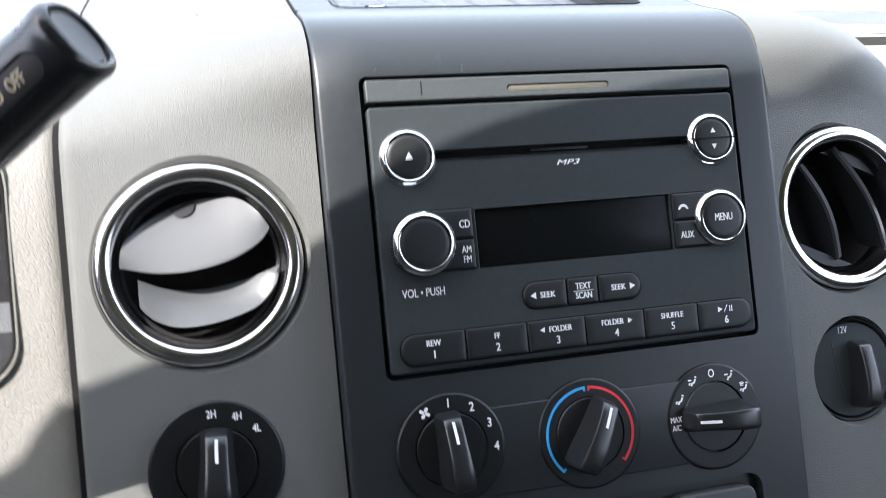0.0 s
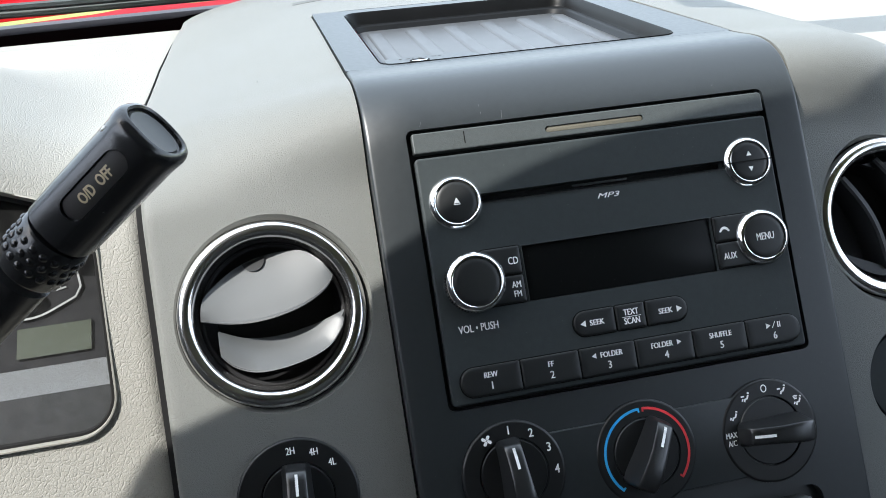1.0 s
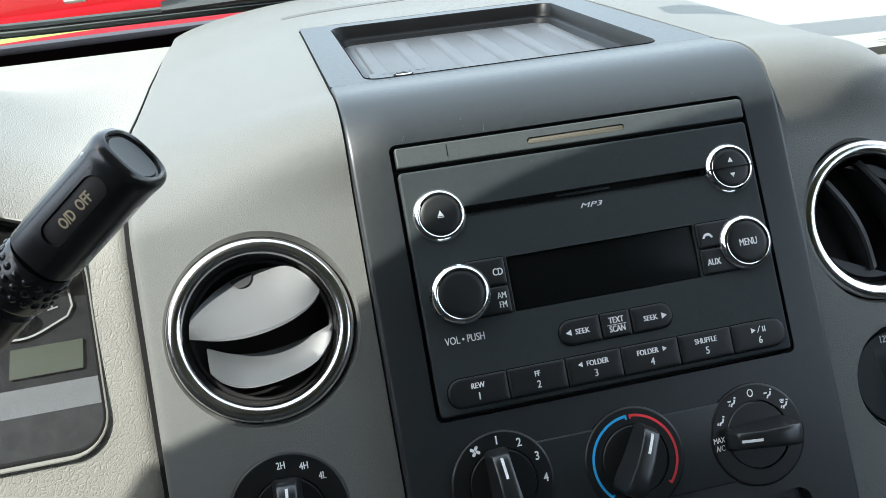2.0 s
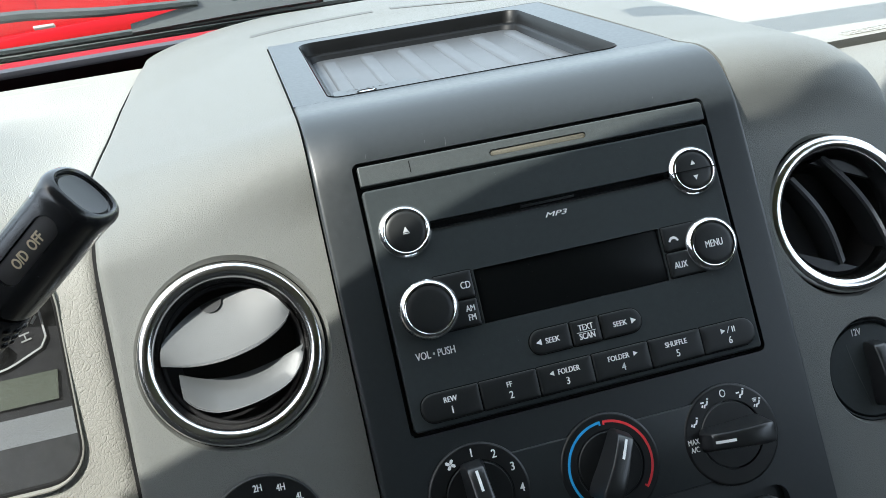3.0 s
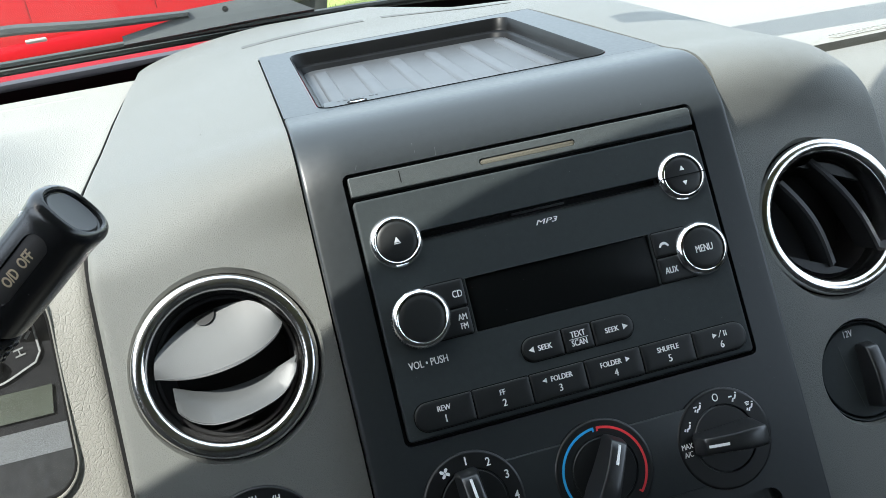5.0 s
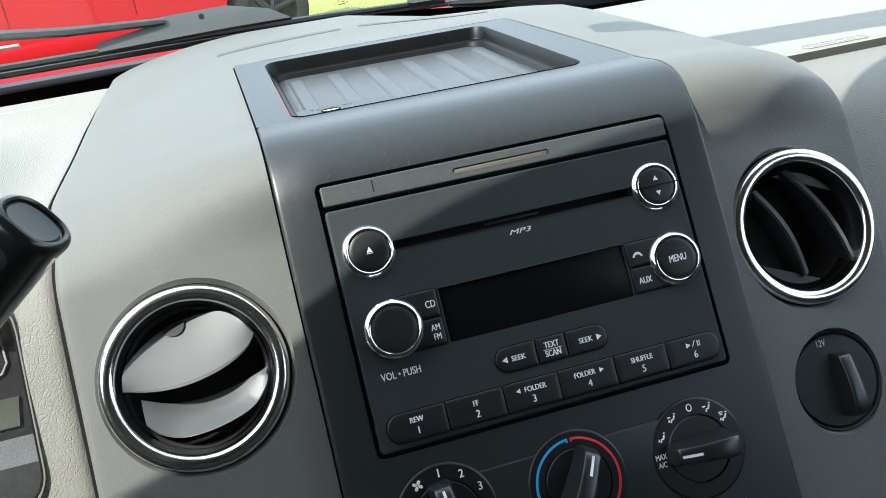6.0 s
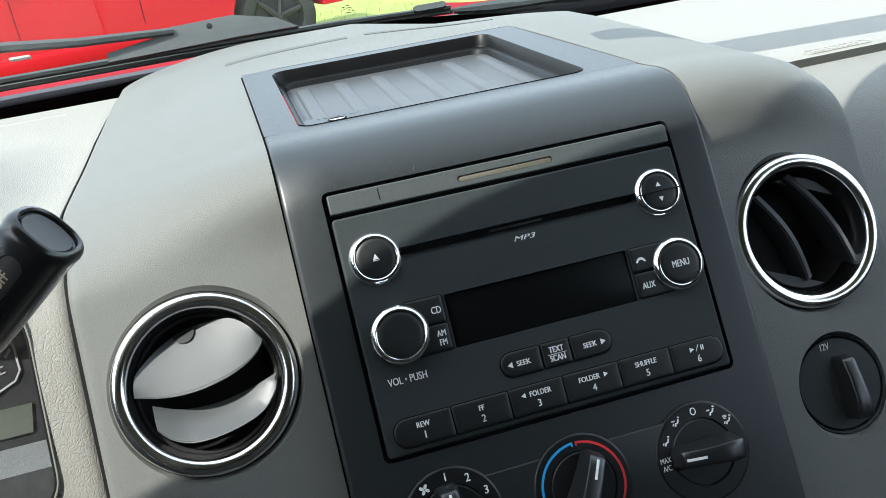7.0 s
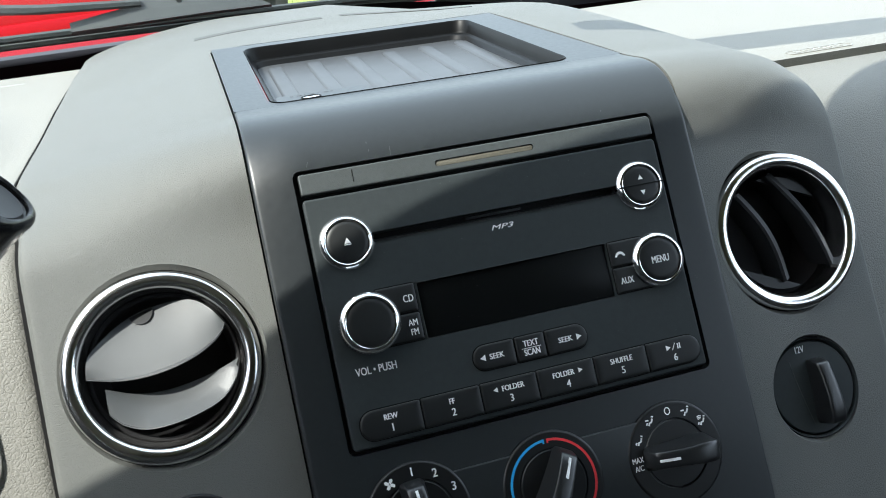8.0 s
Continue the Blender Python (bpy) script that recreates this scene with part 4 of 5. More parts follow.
def key(name, outline, proud=0.0016, parent=radio):
    part("key_gap", slab(shrink(outline, -0.0006), 0.004, -0.00135, 0.0001, 1), GROOVE, parent)
    x0, x1 = min(p[0] for p in outline), max(p[0] for p in outline)
    z0, z1 = min(p[1] for p in outline), max(p[1] for p in outline)
    bm, rings = bmesh.new(), [[(x, 0.004, z) for x, z in outline]]
    for s, d in ((0.0, 0.0009), (0.00015, 0.00062), (0.0005, 0.00040), (0.0011, 0.00024), (0.0020, 0.00012), (0.0032, 0.00004), (0.0045, 0.0)):
        fx, fz = 1 - 2 * s / (x1 - x0), 1 - 2 * s / (z1 - z0)
        rings.append([((x0 + x1) / 2 + (x - (x0 + x1) / 2) * fx, -0.0012 - proud + d, (z0 + z1) / 2 + (z - (z0 + z1) / 2) * fz) for x, z in outline])
    loft(bm, rings)  # a softly domed cap
    return part(name, bm, BUTTON, parent, smooth=50)


YK = -0.0012 - 0.0016
kb = key("cd_key", rrect(-0.0745, -0.0536, 0.0642, 0.0788, 0.0009))
lettering("CD", 0.0038, -0.0580, 0.0712, YK, PRINT, kb, wide=0.72)
kb = key("radio_band_key", rrect(-0.0745, -0.0536, 0.0488, 0.0632, 0.0009))
lettering("AM\nFM", 0.0034, -0.0582, 0.0560, YK, PRINT, kb, wide=0.72)
kb = key("phone_key", rrect(0.0584, 0.0790, 0.0642, 0.0780, 0.0009))
arc_o = [(0.0640 + 0.0026 * math.cos(radians(a)), 0.0700 + 0.0022 * math.sin(radians(a))) for a in range(20, 161, 20)]
arc_i = [(0.0640 + 0.0016 * math.cos(radians(a)), 0.0697 + 0.0010 * math.sin(radians(a))) for a in range(160, 19, -20)]
part("handset_mark", poly(arc_o + [(0.0608, 0.0696), (0.0618, 0.0692)] + arc_i + [(0.0662, 0.0692), (0.0672, 0.0696)], YK - 0.0001), PRINT, kb)
kb = key("aux_key", rrect(0.0584, 0.0800, 0.0492, 0.0632, 0.0009))
lettering("AUX", 0.0036, 0.0650, 0.0558, YK, PRINT, kb, wide=0.72)

SEEK = ((-0.0305, -0.0072, (0.0065, 0.0009, 0.0009, 0.0065)), (-0.0062, 0.0102, 0.0009), (0.0112, 0.0348, (0.0004, 0.0065, 0.0065, 0.0009)))
for (x0, x1, r), words in zip(SEEK, ("SEEK", "TEXT\nSCAN", "SEEK")):
    kb = key("seek_key" if words == "SEEK" else "text_key", rrect(x0, x1, 0.0252, 0.0386, r))
    mx = (x0 + x1) / 2
    if words == "SEEK":
        s = -1 if mx < 0 else 1
        lettering(words, 0.0029, mx - s * 0.0012, 0.0319, YK, PRINT, kb, wide=0.92, weight=0.00014)
        part("arrow_mark", poly(spot(mx + s * 0.0066, 0.0319, TRI_UP, 0.0017, -90 * s), YK - 0.0001), PRINT, kb)
    else:
        lettering(words, 0.0033, mx, 0.0320, YK, PRINT, kb, wide=0.74, weight=0.00014)
        part("dividing_line", poly([(mx - 0.0055, 0.0317), (mx + 0.0055, 0.0317), (mx + 0.0055, 0.0320), (mx - 0.0055, 0.0320)], YK - 0.0001), PRINT, kb)

EDGES = (-0.0962, -0.0632, -0.0306, 0.0012, 0.0346, 0.0662, 0.0988)
WORDS = ("REW", "FF", "FOLDER", "FOLDER", "SHUFFLE", "")
for k, w in enumerate(WORDS):
    x0, x1 = EDGES[k] + 0.0003, EDGES[k + 1] - 0.0003
    r = (0.0070, 0.0009, 0.0009, 0.0070) if k == 0 else (0.0009, 0.0070, 0.0070, 0.0009) if k == 5 else 0.0009
    kb = key("preset_key", rrect(x0, x1, 0.0036, 0.0188, r), 0.0024)
    y = -0.0012 - 0.0024
    mx = (x0 + x1) / 2
    lettering(str(k + 1), 0.0039, mx, 0.0086, y, PRINT, kb, wide=0.85, weight=0.00014)
    if w:
        dx = 0.0018 if k == 2 else -0.0018 if k == 3 else 0
        lettering(w, 0.0029, mx + dx, 0.0142, y, PRINT, kb, wide=0.82, weight=0.00014)
    if k in (2, 3):
        s = -1 if k == 2 else 1
        part("arrow_mark", poly(spot(mx + s * 0.0080, 0.0142, TRI_UP, 0.0014, -90 * s), y - 0.0001), PRINT, kb)
    if k == 5:
        part("play_mark", poly(spot(mx - 0.0034, 0.0142, TRI_UP, 0.0015, -90), y - 0.0001), PRINT, kb)
        part("slash_mark", poly([(mx - 0.0012, 0.0126), (mx - 0.0008, 0.0126), (mx + 0.0012, 0.0162), (mx + 0.0008, 0.0162)], y - 0.0001), PRINT, kb)
        for dx in (0.0022, 0.0034):
            part("pause_mark", poly([(mx + dx, 0.0127), (mx + dx + 0.0006, 0.0127), (mx + dx + 0.0006, 0.0158), (mx + dx, 0.0158)], y - 0.0001), PRINT, kb)


# ---- rotary controls ----
def grip_shape(half, wide, high, spread=1.0):
    """A bar-shaped knob grip that points along +v: highest towards its tail, with a slanted facet at the pointer end. Gives sections of (u, y, v)."""
    rings = []
    for q, w, h in ((-1.0, 0.62, 0.62), (-0.985, 0.84, 0.84), (-0.95, 0.96, 0.95), (-0.88, 1.04, 1.02), (-0.7, 1.08, 1.08), (-0.45, 1.05, 1.10), (-0.2, 0.98, 1.08), (0.1, 0.93, 1.02),
                    (0.4, 0.90, 0.93), (0.65, 0.89, 0.84), (0.86, 0.89, 0.74), (0.90, 0.88, 0.69), (0.94, 0.86, 0.56), (1.0, 0.80, 0.30), (1.02, 0.72, 0.0)):
        a, b, y = wide / 2 * w, wide / 2 * w * (1.0 + 0.5 * spread), -high * h
        lip = min(0.0026, high * h * 0.5)
        side = [(b, min(0.0, y + lip)), (a, y + lip), (a * 0.985, y + lip * 0.55), (a * 0.93, y + lip * 0.22), (a * 0.82, y + lip * 0.05), (a * 0.55, y - 0.0001), (a * 0.25, y - 0.0002)]
        side[0] = (b, 0.0005)
        rings.append([(u, yy, half * q) for u, yy in side] + [(-u, yy, half * q) for u, yy in side[::-1]])
    return rings


def grip_top(q, high):
    """Height of the grip's back at a share q of its length."""
    return -high * float(np.interp(q, (-0.45, -0.2, 0.1, 0.4, 0.65, 0.86), (1.10, 1.08, 1.02, 0.93, 0.84, 0.74))) - 0.0002


def rotary(name, cx, cz, y, r, inner, angle, label, grip_half=0.0185, grip_wide=0.0106, high=0.0165, group="climate knobs"):
    """A dial with a bar-shaped grip that points angle degrees clockwise from the top."""
    t = thing(name, (cx, y, cz), label, "knob", group)
    dial = part("dial_ring", lathe([(r + 0.0003, 0.010), (r + 0.0003, 0.0002), (r + 0.0001, -0.0006), (r - 0.0005, -0.0011), (r - 0.0010, -0.0013), (r - 0.0014, -0.0013), (inner + 0.0010, -0.0013), (inner + 0.0006, -0.0013), (inner + 0.0002, -0.0010), (inner, 0.0), (inner, 0.004)], n=64), KNOB, t)
    disc = part("turning_disc", lathe([(inner - 0.0005, 0.004), (inner - 0.0005, -0.0009), (inner - 0.0009, -0.0013), (inner - 0.0013, -0.0013), (inner * 0.5, -0.0013), (0, -0.0013)], n=56), KNOB, t)
    a = -radians(angle)
    ca, sa = math.cos(a), math.sin(a)
    bm = bmesh.new()
    loft(bm, [[(u * ca - v * sa, yy, u * sa + v * ca) for u, yy, v in r] for r in grip_shape(grip_half, grip_wide, high)])
    grip = part("grip", bm, GRIP, disc, smooth=32)
    l = grip_half
    stops = (0.28, 0.42, 0.56, 0.70, 0.83)
    pts = [(-0.00075, q) for q in stops] + [(0.00075, q) for q in stops[::-1]]
    bm = bmesh.new()
    loft(bm, [[(u * ca - q * l * sa, grip_top(q, high) - d, u * sa + q * l * ca) for u, q in pts] for d in (-0.0003, 0.00022)])
    part("pointer_mark", bm, PRINT, grip)
    return t, dial


def around(r, deg):
    return r * math.sin(radians(deg)), r * math.cos(radians(deg))


def stroke(bm, pts, w, y):
    """A printed line of width w through (x, z) points."""
    P = [Vector(p) for p in pts]
    L, R = [], []
    for i, p in enumerate(P):
        d = (P[min(i + 1, len(P) - 1)] - P[max(i - 1, 0)]).normalized()
        q = Vector((-d.y, d.x)) * w / 2
        L.append(p + q)
        R.append(p - q)
    loft(bm, [[(a.x, y, a.y), (b.x, y, b.y), (b.x, y - 0.0001, b.y), (a.x, y - 0.0001, a.y)] for a, b in zip(L, R)])
    return bm


YD = -0.0014
fan, dial = rotary("fan_knob", -0.0752, -0.0388, -0.0008, 0.0275, 0.0182, -4, "black rotary fan knob with white speed numbers")
for n, deg in enumerate((0, 31, 62, 93)):
    x, z = around(0.0229, deg)
    lettering(str(n + 1), 0.0044, x, z, YD, PRINT, dial, wide=0.85, bold=0.012)
x, z = around(0.0229, -32)
for k in range(4):
    bm = bmesh.new()
    c = spot(x, z, [(0.1, 0.0), (0.5, 0.15), (0.95, 0.65), (0.75, 1.0), (0.3, 1.0), (-0.05, 0.5)], 0.0024, 90 * k + 10)
    loft(bm, [[(a, YD, b) for a, b in c], [(a, YD - 0.00015, b) for a, b in c]])
    part("fan_symbol_petal", bm, PRINT, dial)

temp, dial = rotary("temperature_knob", -0.0018, -0.0412, -0.0008, 0.0280, 0.0186, 30, "black rotary temperature knob with blue and red arcs", 0.0190)
for mat, a0, a1, nm, lb in ((BLUE, -3, -136, "cold_arc", "blue arc"), (RED_PRINT, 3, 132, "hot_arc", "red arc")):
    bm = bmesh.new()
    stroke(bm, [around(0.0236, a0 + (a1 - a0) * k / 30) for k in range(31)], 0.0014, YD)
    for a in (a0, a1):
        stroke(bm, [around(0.0218, a), around(0.0242, a)], 0.0010, YD)
    part(nm, bm, mat, dial, lb)

mode, dial = rotary("mode_knob", 0.0705, -0.0424, -0.0008, 0.0280, 0.0186, -88, "black rotary air mode knob with white symbols", 0.0190)
x, z = around(0.0232, -92)
lettering("MAX\nA/C", 0.0030, x, z, YD, PRINT, dial, wide=0.72)
bm = bmesh.new()
stroke(bm, [(around(0.0232, 0)[0] + 0.0015 * math.cos(q), around(0.0232, 0)[1] + 0.0019 * math.sin(q)) for q in np.linspace(0, 2 * math.pi, 21)], 0.0006, YD)
part("ring_symbol", bm, PRINT, dial)
for deg, kind in ((-61, 0), (-30, 1), (27, 2), (55, 3)):  # seat-like strokes with arrows
    x, z = around(0.0230, deg)
    bm = bmesh.new()
    stroke(bm, spot(x, z, [(0.95, 0.75), (0.50, -0.25), (-0.15, -0.40), (-0.45, -1.15)], 0.0019), 0.0010, YD)
    stroke(bm, spot(x, z, [(0.98, 1.05), (1.12, 1.45)], 0.0019), 0.0012, YD)
    if kind in (0, 1, 3):
        stroke(bm, spot(x, z, [(-1.2, -0.9), (-0.8, -0.2)], 0.0018), 0.0008, YD)
    if kind in (1, 2):
        stroke(bm, spot(x, z, [(-1.4, 0.5), (-0.3, 0.5)], 0.0018), 0.0008, YD)
    if kind == 3:
        for k in range(3):
            stroke(bm, spot(x, z, [(-1.35 + 0.15 * k, 1.5 - 0.42 * k), (-0.6, 1.72 - 0.45 * k), (0.15 - 0.15 * k, 1.5 - 0.42 * k)], 0.0018), 0.0005, YD)
    part("air_symbol", bm, PRINT, dial)

drive, dial = rotary("drive_selector", DRIVE[0], DRIVE[1], 0.0150, 0.0315, 0.0190, 3, "black rotary drive selector with white range letters", 0.0185, 0.0120, 0.018, "drive selector")
for w, deg in (("2H", -2), ("4H", 25), ("4L", 50)):
    x, z = around(0.0256, deg)
    lettering(w, 0.0037, x, z, -0.0014, PRINT, dial, wide=0.72)

# lower key row
keys = thing("lower_switch", (0.066, 0.003, -0.0905), "grey rounded push switch in a recess below the knobs", "switch")
cap = part("switch_cap", slab(rrect(-0.0240, 0.0250, -0.018, 0.0090, 0.006), 0.004, -0.0045, 0.0012), BLADE, keys, smooth=14)
bm = bmesh.new()
stroke(bm, [(-0.0040, -0.0010), (-0.0045, 0.0010), (-0.0015, 0.0030), (0.0020, 0.0030), (0.0045, 0.0010), (0.0040, -0.0010)], 0.0008, -0.0046)
stroke(bm, [(-0.0016, 0.0), (0.0016, 0.0)], 0.0008, -0.0046)
part("switch_symbol", bm, PRINT, cap)
keys2 = thing("lower_switch", (-0.050, 0.003, -0.0905), "grey rounded push switch in a recess below the knobs", "switch")
part("switch_cap", slab(rrect(-0.0340, 0.0340, -0.018, 0.0090, 0.006), 0.004, -0.0045, 0.0012), BLADE, keys2, smooth=14)

# 12 volt outlet with its cap
socket = thing("power_outlet", (SOCKET[0], 0.0275, SOCKET[1]), "black twelve volt outlet closed by a ribbed cap", "outlet")
part("outlet_cup", lathe([(0.0312, 0.010), (0.0312, 0.001), (0.0306, 0.0), (0.0297, 0.0008), (0.0290, 0.0050), (0.0240, 0.0060), (0, 0.0060)], n=56), FACE, socket)
capo = part("outlet_cap", lathe([(0.0286, 0.008), (0.0286, 0.0022), (0.0278, 0.0012), (0, 0.0008)], n=48), FACE, socket)
bm = bmesh.new()
loft(bm, [[(u + 0.0040, y + 0.001, v - 0.0030) for u, y, v in r] for r in grip_shape(0.0195, 0.0098, 0.0125, 0.6)])
part("cap_grip", bm, GRIP, capo)
part("cap_seam", stroke(bmesh.new(), [(-0.0125 + 0.0075 * (k / 12) ** 1.3, 0.0180 - 0.040 * k / 12) for k in range(13)], 0.0004, 0.0009), STRIP, capo)
lettering("12V", 0.0042, -0.0040, 0.0242, 0.0008, PRINT, socket, wide=0.72)


# ---- round air vents ----
def vent(cx, cz, y, turn, label, yaw):
    t = thing("air_vent", (cx, y, cz), label, "air vent", "dash vents", turn=(0, 0, yaw))
    part("outer_seat", lathe([(0.0500, 0.014), (0.0500, 0.0045), (0.0492, 0.0048), (0.0490, 0.010)], n=72), GROOVE, t)
    bead = [(0.0449 + 0.0045 * math.cos(radians(a)), 0.0024 - 0.0038 * math.sin(radians(a))) for a in range(0, 181, 12)]
    part("chrome_ring", lathe([(0.0494, 0.012), *bead, (0.0403, 0.0040), (0.0399, 0.0070), (0.0390, 0.0100), (0.0382, 0.0120), (0.0380, 0.018)], n=80), CHROME, t, "polished chrome ring")
    part("barrel", lathe([(0.0386, 0.0165), (0.0380, 0.022), (0.0360, 0.030), (0.033, 0.044), (0.0, 0.046)], n=64), INNER, t, "black inner barrel")
    return t


def bowed(top, bottom, thick=0.0022):
    """A louvre between two edges, each a list of (u, y, w)."""
    bm = bmesh.new()
    rings = []
    for a, b in zip(top, bottom):
        a, b = Vector(a), Vector(b)
        m = (a + b) / 2 + Vector((0, -0.0013, 0))
        th = Vector((0, thick, 0))
        q = b + (m - b) * 0.10  # a thin raised lip runs along the lower edge
        rings.append([a, m, q, q + Vector((0, -0.0005, -0.0003)), b + Vector((0, -0.0003, 0)), b + Vector((0, 0.0006, -0.0002)), b + th, m + th, a + th])
    loft(bm, rings)
    return bm


def inside(p, r=0.0374):
    """Keeps a louvre's edge within the round frame."""
    q = math.hypot(p[0], p[2])
    return p if q < r else (p[0] * r / q, p[1], p[2] * r / q)


YV = 0.0160
vl = vent(*VENT_L, YV, 0, "round chrome-ringed air vent with two grey louvres", 0)
R15 = pose(0, 0, 0, 0, -15, 0)
LOUVRES = (([(-0.0335, 0.0185), (-0.0282, 0.0232), (-0.013, 0.0296), (0.0037, 0.0316), (0.024, 0.0270), (0.0390, 0.0165)],
            [(-0.0362, 0.0110), (-0.0211, 0.0030), (-0.0045, -0.0018), (0.014, -0.0028), (0.029, 0.0004), (0.0385, 0.0066)], 0.003),
           ([(-0.0300, 0.0028), (-0.018, -0.0064), (-0.0018, -0.0120), (0.018, -0.0140), (0.0360, -0.0132)],
            [(-0.0335, -0.0100), (-0.0290, -0.0182), (-0.0179, -0.0258), (0.002, -0.0294), (0.0216, -0.0274), (0.0370, -0.0155)], 0.005))
for n, (up_edge, low_edge, yo) in enumerate(LOUVRES):
    hi = [(u, yo + 0.010 * math.sin(math.pi * k / 20), w) for k, (u, w) in enumerate(spline(up_edge, 21))]
    lo = [(u, yo - 0.0035 * math.sin(math.pi * k / 20), w) for k, (u, w) in enumerate(spline(low_edge, 21))]
    hi, lo = [inside(p) for p in hi], [inside(p) for p in lo]
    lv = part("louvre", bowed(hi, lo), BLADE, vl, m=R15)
    if n == 0:
        bm = bmesh.new()
        sc = [(0.0010 + 0.0062 * math.cos(radians(a)), 0.0310 - 0.0062 * math.sin(radians(a))) for a in range(0, 181, 15)]
        loft(bm, [[(x, yo + 0.0098 - (0.0310 - z) * 0.50 + d, z) for x, z in sc] for d in (-0.0012, 0.001)])
        part("thumb_scoop", bm, KNOB, lv)
part("louvre_frame", torus(0.0372, 0.0012, 0.012, n=48, k=8), INNER, vl)
vr = vent(*VENT_R, 0.0215, 0, "round chrome-ringed air vent with louvres turned edge-on", 0)
R26 = pose(0, 0, 0, 0, 24, 0)
for (ux, uz), (lx, lz) in (((-0.0265, 0.0270), (-0.0060, -0.0310)), ((-0.0020, 0.0360), (0.0290, -0.0300))):
    bm = bmesh.new()
    rings = []
    for k in range(15):
        f = k / 14
        bow = 0.0032 * math.sin(math.pi * f)
        x, z = ux + (lx - ux) * f + bow * 0.9, uz + (lz - uz) * f + bow * 0.4
        y = 0.0075 - 0.0035 * math.sin(math.pi * f)
        rings.append([(x, y, z), (x + 0.0016, y - 0.0006, z + 0.0006), (x + 0.0050, y + 0.0012, z + 0.0020), (x + 0.0062, y + 0.022, z + 0.0022), (x + 0.0020, y + 0.022, z + 0.0006)])
    loft(bm, rings)
    part("louvre", bm, BLADE_SHADED, vr)
for s in (-1, 1):
    bm = bmesh.new()
    seg = [(0.0355 * math.sin(q), 0.0355 * math.cos(q)) for q in np.linspace(-0.62, 0.62, 13)] + [(0.0195, 0.0290), (-0.0195, 0.0290)]
    loft(bm, [[(x * s, y, z * s) for x, z in seg] for y in (0.010, 0.014)])
    part("louvre_carrier", bm, KNOB, vr, m=R26)

# ---- gauge cluster ----
cluster = thing("gauge_cluster", (-0.31, 0.05, 0.06), "black gauge cluster behind a dusty clear lens", "gauge cluster")
C0 = Vector((-0.31, 0.05, 0.06))


def local(pts):
    return [Vector(p) - C0 for p in pts]


go = gauge_open
bm = bmesh.new()
loft(bm, [local([(x, y, z) for x, z in shrink(go, d)]) for d, y in ((-0.0004, 0.060), (-0.0004, 0.0412), (0.0004, 0.0410), (0.0014, 0.0450), (0.0018, 0.0500), (0.0018, 0.056))], False, False)
part("lens_frame", bm, BEIGE_SMOOTH, cluster, "smooth beige rim round the lens")
bm = bmesh.new()
loft(bm, [local([(x, y, z) for x, z in shrink(go, d)]) for d, y in ((0.0010, 0.0470), (0.0030, 0.0466), (0.0040, 0.0492))], False, False)
part("lens_seal", bm, GROOVE, cluster)
bm = bmesh.new()
loft(bm, [local([(x, y, z) for x, z in shrink(go, 0.002)]) for y in (0.0505, 0.0515)])
lens = part("lens", bm, LENS, cluster, "clear plastic lens")
lens.visible_shadow = False


def sheet(a, b, x0=-0.655, x1=-0.2745, d=0.003):
    """A plain trim sheet across the cluster from (y, z) a to b."""
    bm = bmesh.new()
    loft(bm, [local([(x, *a), (x, *b), (x, b[0] + d, b[1]), (x, a[0] + d, a[1])]) for x in (x0, x1)])
    return bm


part("mask", sheet((0.0735, 0.0545), (0.1343, 0.185)), DIAL, cluster)
bm = bmesh.new()
loft(bm, [local([(x, 0.136, 0.1815), (x, 0.136, 0.1865), (x, 0.098, 0.1865), (x, 0.098, 0.183)]) for x in (-0.655, -0.2745)])
part("hood_roof", bm, DIAL, cluster)
# the step from pale ledge to dark trim paints the sun patch's edge
part("ledge", sheet((0.0570, 0.0395), (0.0735, 0.0545)), CLUSTER_LIT, cluster, "dusty speckled ledge with the sun patch put into its grey")
part("lower_trim", sheet((0.0540, 0.010), (0.0570, 0.0395)), CLUSTER_SHADED, cluster)


def on_mask(x, z, lift=0.0):
    y = 0.0735 + (z - 0.0545) * (0.118 - 0.0735) / (0.150 - 0.0545)
    return Vector((x, y - 0.0012 - lift, z)) - C0


lcd = [(-0.3320, 0.0605), (-0.2915, 0.0605), (-0.2915, 0.0775), (-0.3320, 0.0775)]
bm = bmesh.new()
loft(bm, [[on_mask(x, z) for x, z in lcd], [on_mask(x, z, 0.001) for x, z in lcd]])
part("message_display", bm, LCD, cluster, "blank olive display")
bm = bmesh.new()
gz, gx0 = 0.1130, -0.3270
pts = [(gx0 + 0.030 * math.cos(radians(a)), gz + 0.030 * math.sin(radians(a))) for a in range(-170, -59, 8)] + [(-0.3000, 0.0925), (-0.2972, 0.0985), (-0.3005, 0.1140), (-0.3070, 0.1290)]
prev = None
for i, (x, z) in enumerate(pts):
    dx, dz = pts[min(i + 1, len(pts) - 1)][0] - pts[max(i - 1, 0)][0], pts[min(i + 1, len(pts) - 1)][1] - pts[max(i - 1, 0)][1]
    q = Vector((-dz, dx)).normalized() * 0.0006
    row = [bm.verts.new(on_mask(x + s * q.x, z + s * q.y, l)) for s, l in ((-1, 0), (-1, 0.0012), (1, 0.0012), (1, 0))]
    if prev:
        for k in range(4):
            bm.faces.new((prev[k], prev[(k + 1) % 4], row[(k + 1) % 4], row[k]))
    prev = row
part("gauge_outline", bm, PRINT_DIM, cluster)
letter = lettering("H", 0.0062, 0, 0, 0, PRINT_DIM, cluster, turn=-78, wide=0.9)
